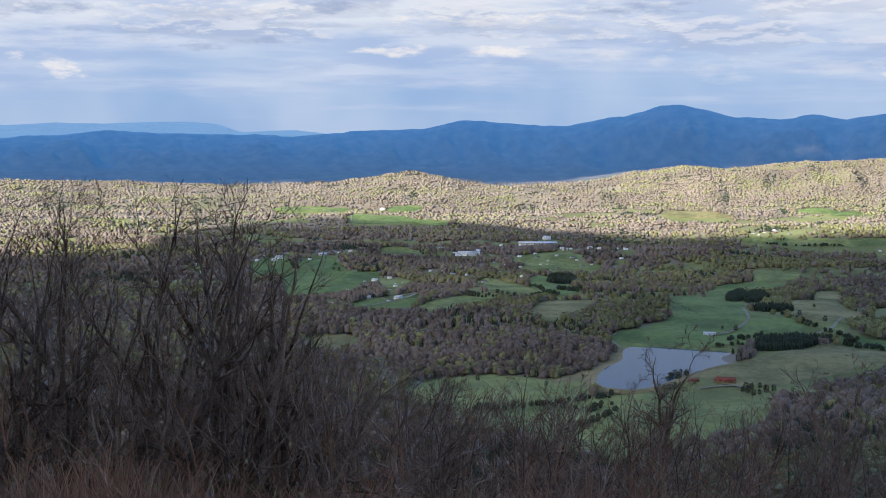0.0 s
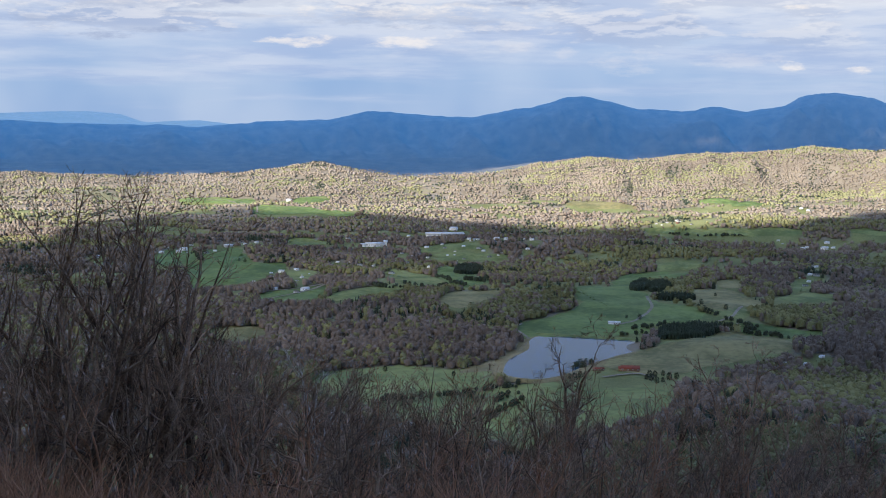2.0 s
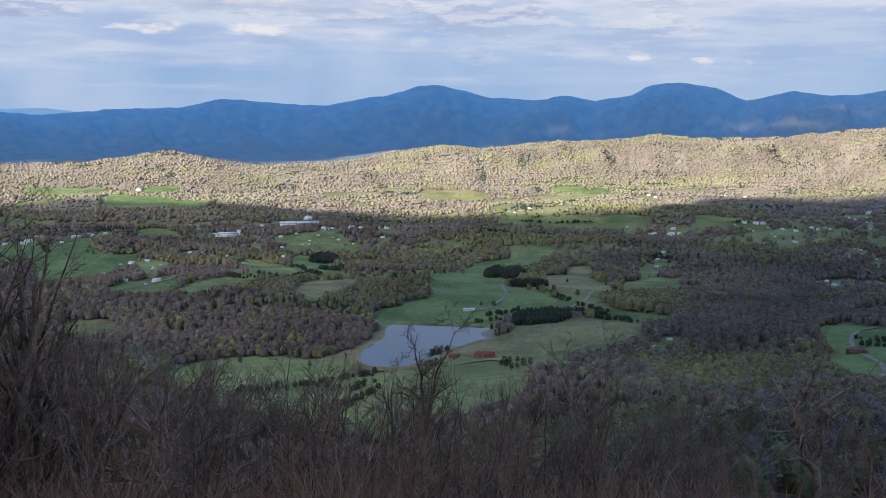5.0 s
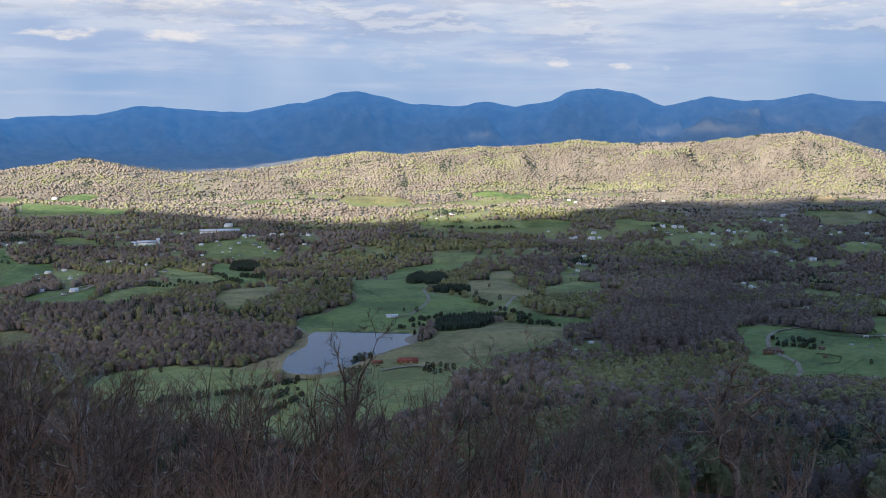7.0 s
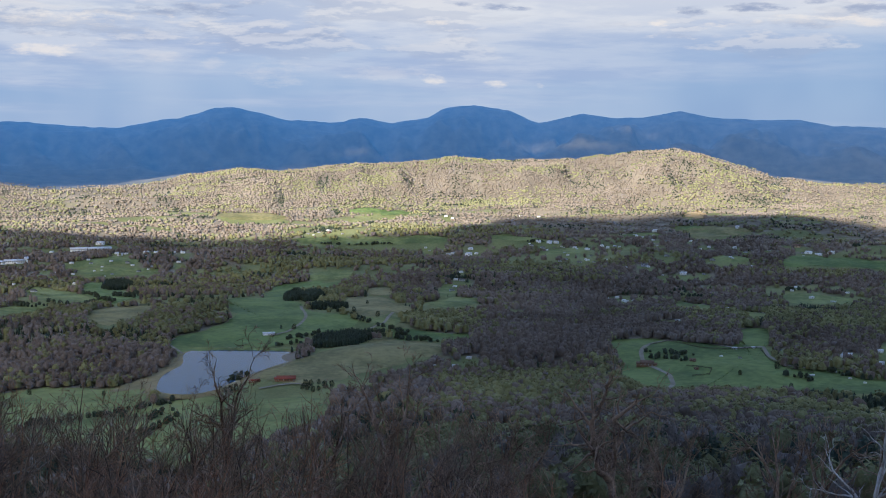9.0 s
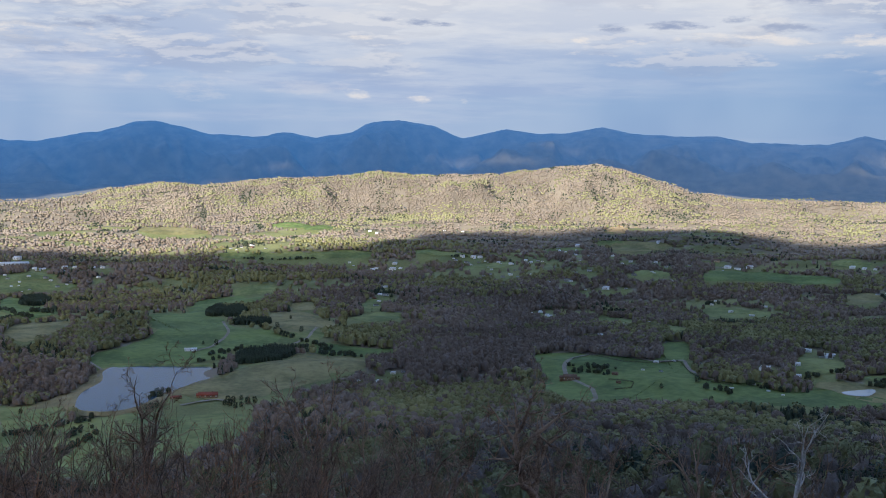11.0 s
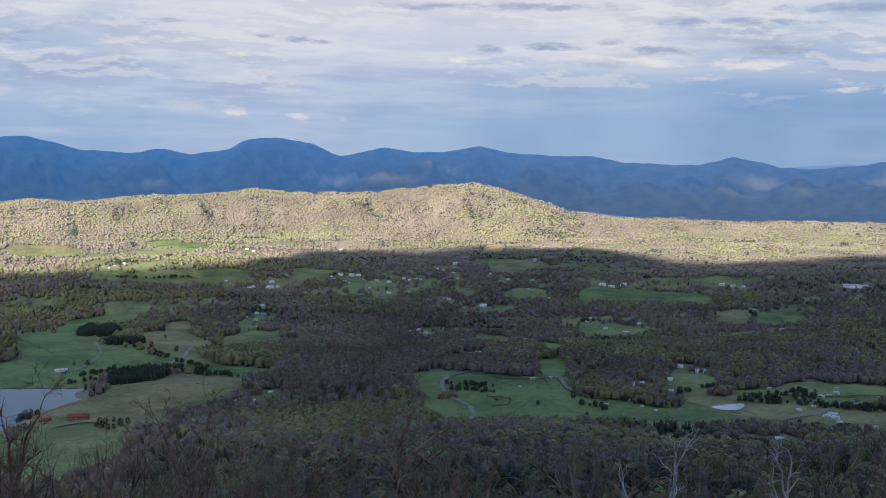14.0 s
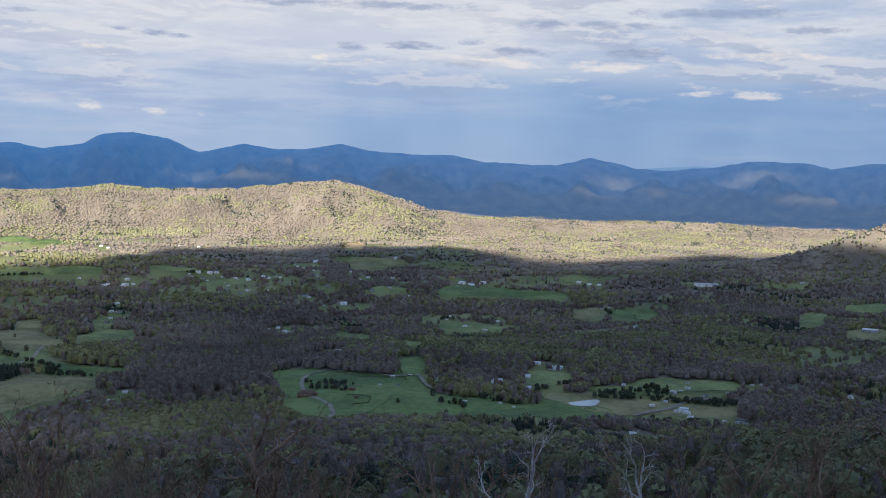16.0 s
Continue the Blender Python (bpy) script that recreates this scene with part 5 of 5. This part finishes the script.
# ---- dam and fences ----
def dam(line):
    """A low grass bank with a level top along the far side of the lake."""
    p = np.array(line, float)
    q = np.stack([np.linspace(p[0, j], p[-1, j], 30) for j in (0, 1)], 1)
    way = (q[-1] - q[0]) / np.linalg.norm(q[-1] - q[0])
    side = np.array([-way[1], way[0]])
    rows = [np.concatenate([q + side * off, np.full((30, 1), LAKE_Z + up)], 1) for off, up in ((-9, 0.0), (-3, 3.4), (3, 3.4), (14, -2.0))]
    return tagged(new("dam", sheet_mesh("dam", np.stack(rows, 1).reshape(-1, 3), grid_faces(30, 4), GRASS["green"])), "straight grass dam along the lake", "dam", kind="structure")


dam(DAM)
FENCE_WOOD = surface("dark_fence_wood", (0.03, 0.025, 0.02), (0.07, 0.06, 0.05), 0.5, 0.9, 6, 0.01)


def fence(line):
    p = np.array(line, float)
    t = np.linspace(0, len(p) - 1, 60)
    q = np.stack([np.interp(t, np.arange(len(p)), p[:, j]) for j in (0, 1)], 1)
    x, y, z, k = site(q[:, 0], q[:, 1])
    root = tagged(new("fence"), "dark board fence along the meadow lane", "fence", "meadow fences")
    root.location = (x[0], y[0], z[0] + 1.2)
    v, f = tube(np.array([[0, 0, -0.8], [0, 0, 0.6], [0, 0, 1.7]]), np.array([0.14, 0.13, 0.12]), 4)
    post = sheet_mesh("post", v, f, FENCE_WOOD)
    rails = []
    for i in range(60):
        ob = part("post", post, root)
        ob.location = (x[i] - x[0], y[i] - y[0], z[i] - z[0])
    for up_ in (0.5, 1.0, 1.5):
        rail = np.stack([x - x[0], y - y[0], z - z[0] + up_], 1)
        part("rail", sheet_mesh("rail", *tube(rail, np.full(60, 0.13), 4), FENCE_WOOD), root)


for line in FENCES:
    fence(line)


# ---- buildings ----
def flat_colour(name, colour, roughness=0.8):
    lo, hi = tuple(c * 0.82 for c in colour), tuple(min(1, c * 1.1) for c in colour)
    return surface(name, lo, hi, 0.15, roughness, 2.0, 0.01)


PAINT = {"white": flat_colour("white_siding", (0.78, 0.78, 0.76)), "grey": flat_colour("grey_siding", (0.40, 0.41, 0.42)), "brick": flat_colour("red_brick", (0.17, 0.095, 0.07)),
         "tan": flat_colour("tan_siding", (0.55, 0.42, 0.27)), "timber": flat_colour("brown_timber", (0.22, 0.13, 0.08))}
ROOFING = {"dark": flat_colour("dark_shingles", (0.10, 0.10, 0.105)), "red": flat_colour("red_metal_roof", (0.19, 0.048, 0.032)), "pale": flat_colour("pale_metal_roof", (0.50, 0.51, 0.53), 0.5), "brown": flat_colour("brown_shingles", (0.13, 0.08, 0.06))}
PANE = flat_colour("window_glass", (0.05, 0.06, 0.08), 0.15)
DOOR = flat_colour("painted_door", (0.16, 0.11, 0.08), 0.5)


def box(x0, y0, z0, x1, y1, z1):
    v = np.array([[x, y, z] for z in (z0, z1) for x, y in ((x0, y0), (x1, y0), (x1, y1), (x0, y1))], float)
    f = np.array([[0, 3, 2, 1], [4, 5, 6, 7], [0, 1, 5, 4], [1, 2, 6, 5], [2, 3, 7, 6], [3, 0, 4, 7]])
    return v, f


def merge(*pieces):
    at, vs, fs = 0, [], []
    for v, f in pieces:
        vs.append(v), fs.append(f + at)
        at += len(v)
    return np.vstack(vs), np.vstack(fs)


def gable(x0, y0, z0, x1, y1, rise, over=0.5, thick=0.25):
    """A ridged roof with eaves along x: two slabs."""
    ym, slabs = (y0 + y1) / 2, []
    for ya in (y0 - over, y1 + over):
        za = z0 - rise * over / (ym - y0)
        v = np.array([[x0 - over, ya, za], [x1 + over, ya, za], [x1 + over, ym, z0 + rise], [x0 - over, ym, z0 + rise]])
        v = np.vstack([v, v + [0, 0, thick]])
        slabs.append((v, np.array([[0, 1, 2, 3], [7, 6, 5, 4], [0, 4, 5, 1], [1, 5, 6, 2], [2, 6, 7, 3], [3, 7, 4, 0]])))
    return merge(*slabs)


def house(name, label, wall, roof, deep=0.55, high=0.30, rise=0.17, wings=(), chimney=True, windows=4, storeys=1, flat_roof=False):
    """A house one metre wide, its long front towards -y, rooted at the origin."""
    root = tagged(new(name), label, "building", "buildings in the valley")
    w, d = 0.5, deep / 2
    h = high * storeys
    body = [box(-w, -d, -0.12, w, d, h)]
    roofs = [box(-w - 0.01, -d - 0.01, h + 0.002, w + 0.01, d + 0.01, h + 0.03) if flat_roof else gable(-w, -d, h, w, d, rise, 0.035, 0.02)]
    if not flat_roof:
        for x in (-w, w):
            v = np.array([[x - 0.004, -d, h], [x - 0.004, d, h], [x - 0.004, 0, h + rise], [x + 0.004, -d, h], [x + 0.004, d, h], [x + 0.004, 0, h + rise]])
            body.append((v, np.array([[0, 1, 2, 2], [3, 5, 4, 4], [0, 2, 5, 3], [1, 4, 5, 2], [0, 3, 4, 1]])))
    for x0, x1, y0, y1, wh in wings:
        body.append(box(x0, y0, -0.12, x1, y1, wh))
        roofs.append(gable(x0, y0, wh, x1, y1, (y1 - y0) * 0.3, 0.03, 0.02))
    part("wall", sheet_mesh("wall", *merge(*body), PAINT[wall]), root)
    part("roof", sheet_mesh("roof", *merge(*roofs), ROOFING[roof]), root)
    part("door", sheet_mesh("door", *box(-0.035, -d - 0.012, -0.02, 0.035, -d - 0.002, high * 0.72), DOOR), root)
    for s in range(storeys):
        for i in range(windows):
            x = -0.42 + 0.84 * i / max(1, windows - 1)
            if abs(x) < 0.07 and s == 0:
                continue
            z0, z1 = s * high + high * 0.35, s * high + high * 0.78
            window = part("window", sheet_mesh("window", *box(x - 0.035, -d - 0.008, z0, x + 0.035, -d - 0.002, z1), PAINT["white"]), root, "white-framed window")
            part("pane", sheet_mesh("pane", *box(x - 0.028, -d - 0.012, z0 + 0.01, x + 0.028, -d - 0.009, z1 - 0.01), PANE), window)
    if chimney:
        part("chimney", sheet_mesh("chimney", *box(0.22, -0.03, h, 0.28, 0.03, h + rise * 1.35), PAINT["brick"]), root)
    return root


KINDS = {
    "white": lambda: house("house", "white-sided farmhouse with a pale gable roof", "white", "pale", wings=((-0.68, -0.5, -0.16, 0.16, 0.22),), storeys=1),
    "grey": lambda: house("house", "grey-sided house with a dark shingled roof", "grey", "dark", wings=((0.5, 0.78, -0.18, 0.14, 0.2),)),
    "brick": lambda: house("house", "red-brick house with a brown roof", "brick", "brown"),
    "tan": lambda: house("house", "long tan building with a brown roof", "tan", "brown", deep=0.4, high=0.2, windows=6),
    "cottage": lambda: house("cottage", "small white cottage with a pale roof among trees", "white", "pale", high=0.36),
    "barn": lambda: house("barn", "long white metal barn beside the meadow", "white", "pale", deep=0.36, high=0.15, rise=0.09, chimney=False, windows=3),
    "shed": lambda: house("shed", "low shed with a pale metal roof", "grey", "pale", deep=0.5, high=0.16, rise=0.08, chimney=False, windows=3),
    "lodge": lambda: house("lodge", "low timber lodge with a bright red metal roof", "timber", "red", deep=0.42, high=0.13, rise=0.13, wings=((-0.62, -0.5, -0.13, 0.13, 0.11),)),
    "lodgeb": lambda: house("farmhouse", "large brown timber farmhouse with a rust-red roof", "timber", "brown", deep=0.5, high=0.24, rise=0.2, storeys=1, wings=((-0.8, -0.5, -0.2, 0.18, 0.2), (0.5, 0.75, -0.16, 0.16, 0.18))),
    "hotel": lambda: house("school", "large white school building with flat and gabled wings", "white", "pale", deep=0.22, high=0.075, rise=0.05, storeys=2, windows=9, wings=((-0.8, -0.5, -0.12, 0.08, 0.10), (0.5, 0.66, -0.1, 0.14, 0.24)), chimney=False),
    "store": lambda: house("warehouse", "very large low warehouse with a pale flat roof", "white", "pale", deep=0.42, high=0.055, windows=8, chimney=False, flat_roof=True),
}
made = {}
# neighbours in the hamlets
hamlet = np.random.default_rng(19)
near_by = []
for kind, x, y, width in BUILDINGS:
    if kind in ("white", "grey", "brick") and math.hypot(x, y) > 1650:
        for _ in range(int(hamlet.integers(0, 3))):
            away, way = hamlet.uniform(28, 75), hamlet.uniform(0, 6.3)
            near_by.append((("white", "grey", "shed", "white")[int(hamlet.integers(0, 4))], x + away * math.cos(way), y + away * math.sin(way), width * hamlet.uniform(0.6, 0.95)))
for i, (kind, x, y, width) in enumerate(BUILDINGS + near_by):
    sx, sy, sz, k = (float(v) for v in site(x, y))
    bearing = math.degrees(math.atan2(x, y))
    turn = -bearing + ((i * 41) % 50 - 25) * (0.3 if kind in ("store", "hotel", "barn") else 1.0)
    m = pose(sx, sy, sz + 0.8 * k, 0, 0, turn)
    if kind not in made:
        ob = made[kind] = KINDS[kind]()
        ob.matrix_basis = m
    else:
        ob = copy_thing(made[kind], m)
    ob.scale = ((0.8 if kind in ("store", "hotel", "barn", "lodge", "lodgeb") else 0.47) * width * k,) * 3
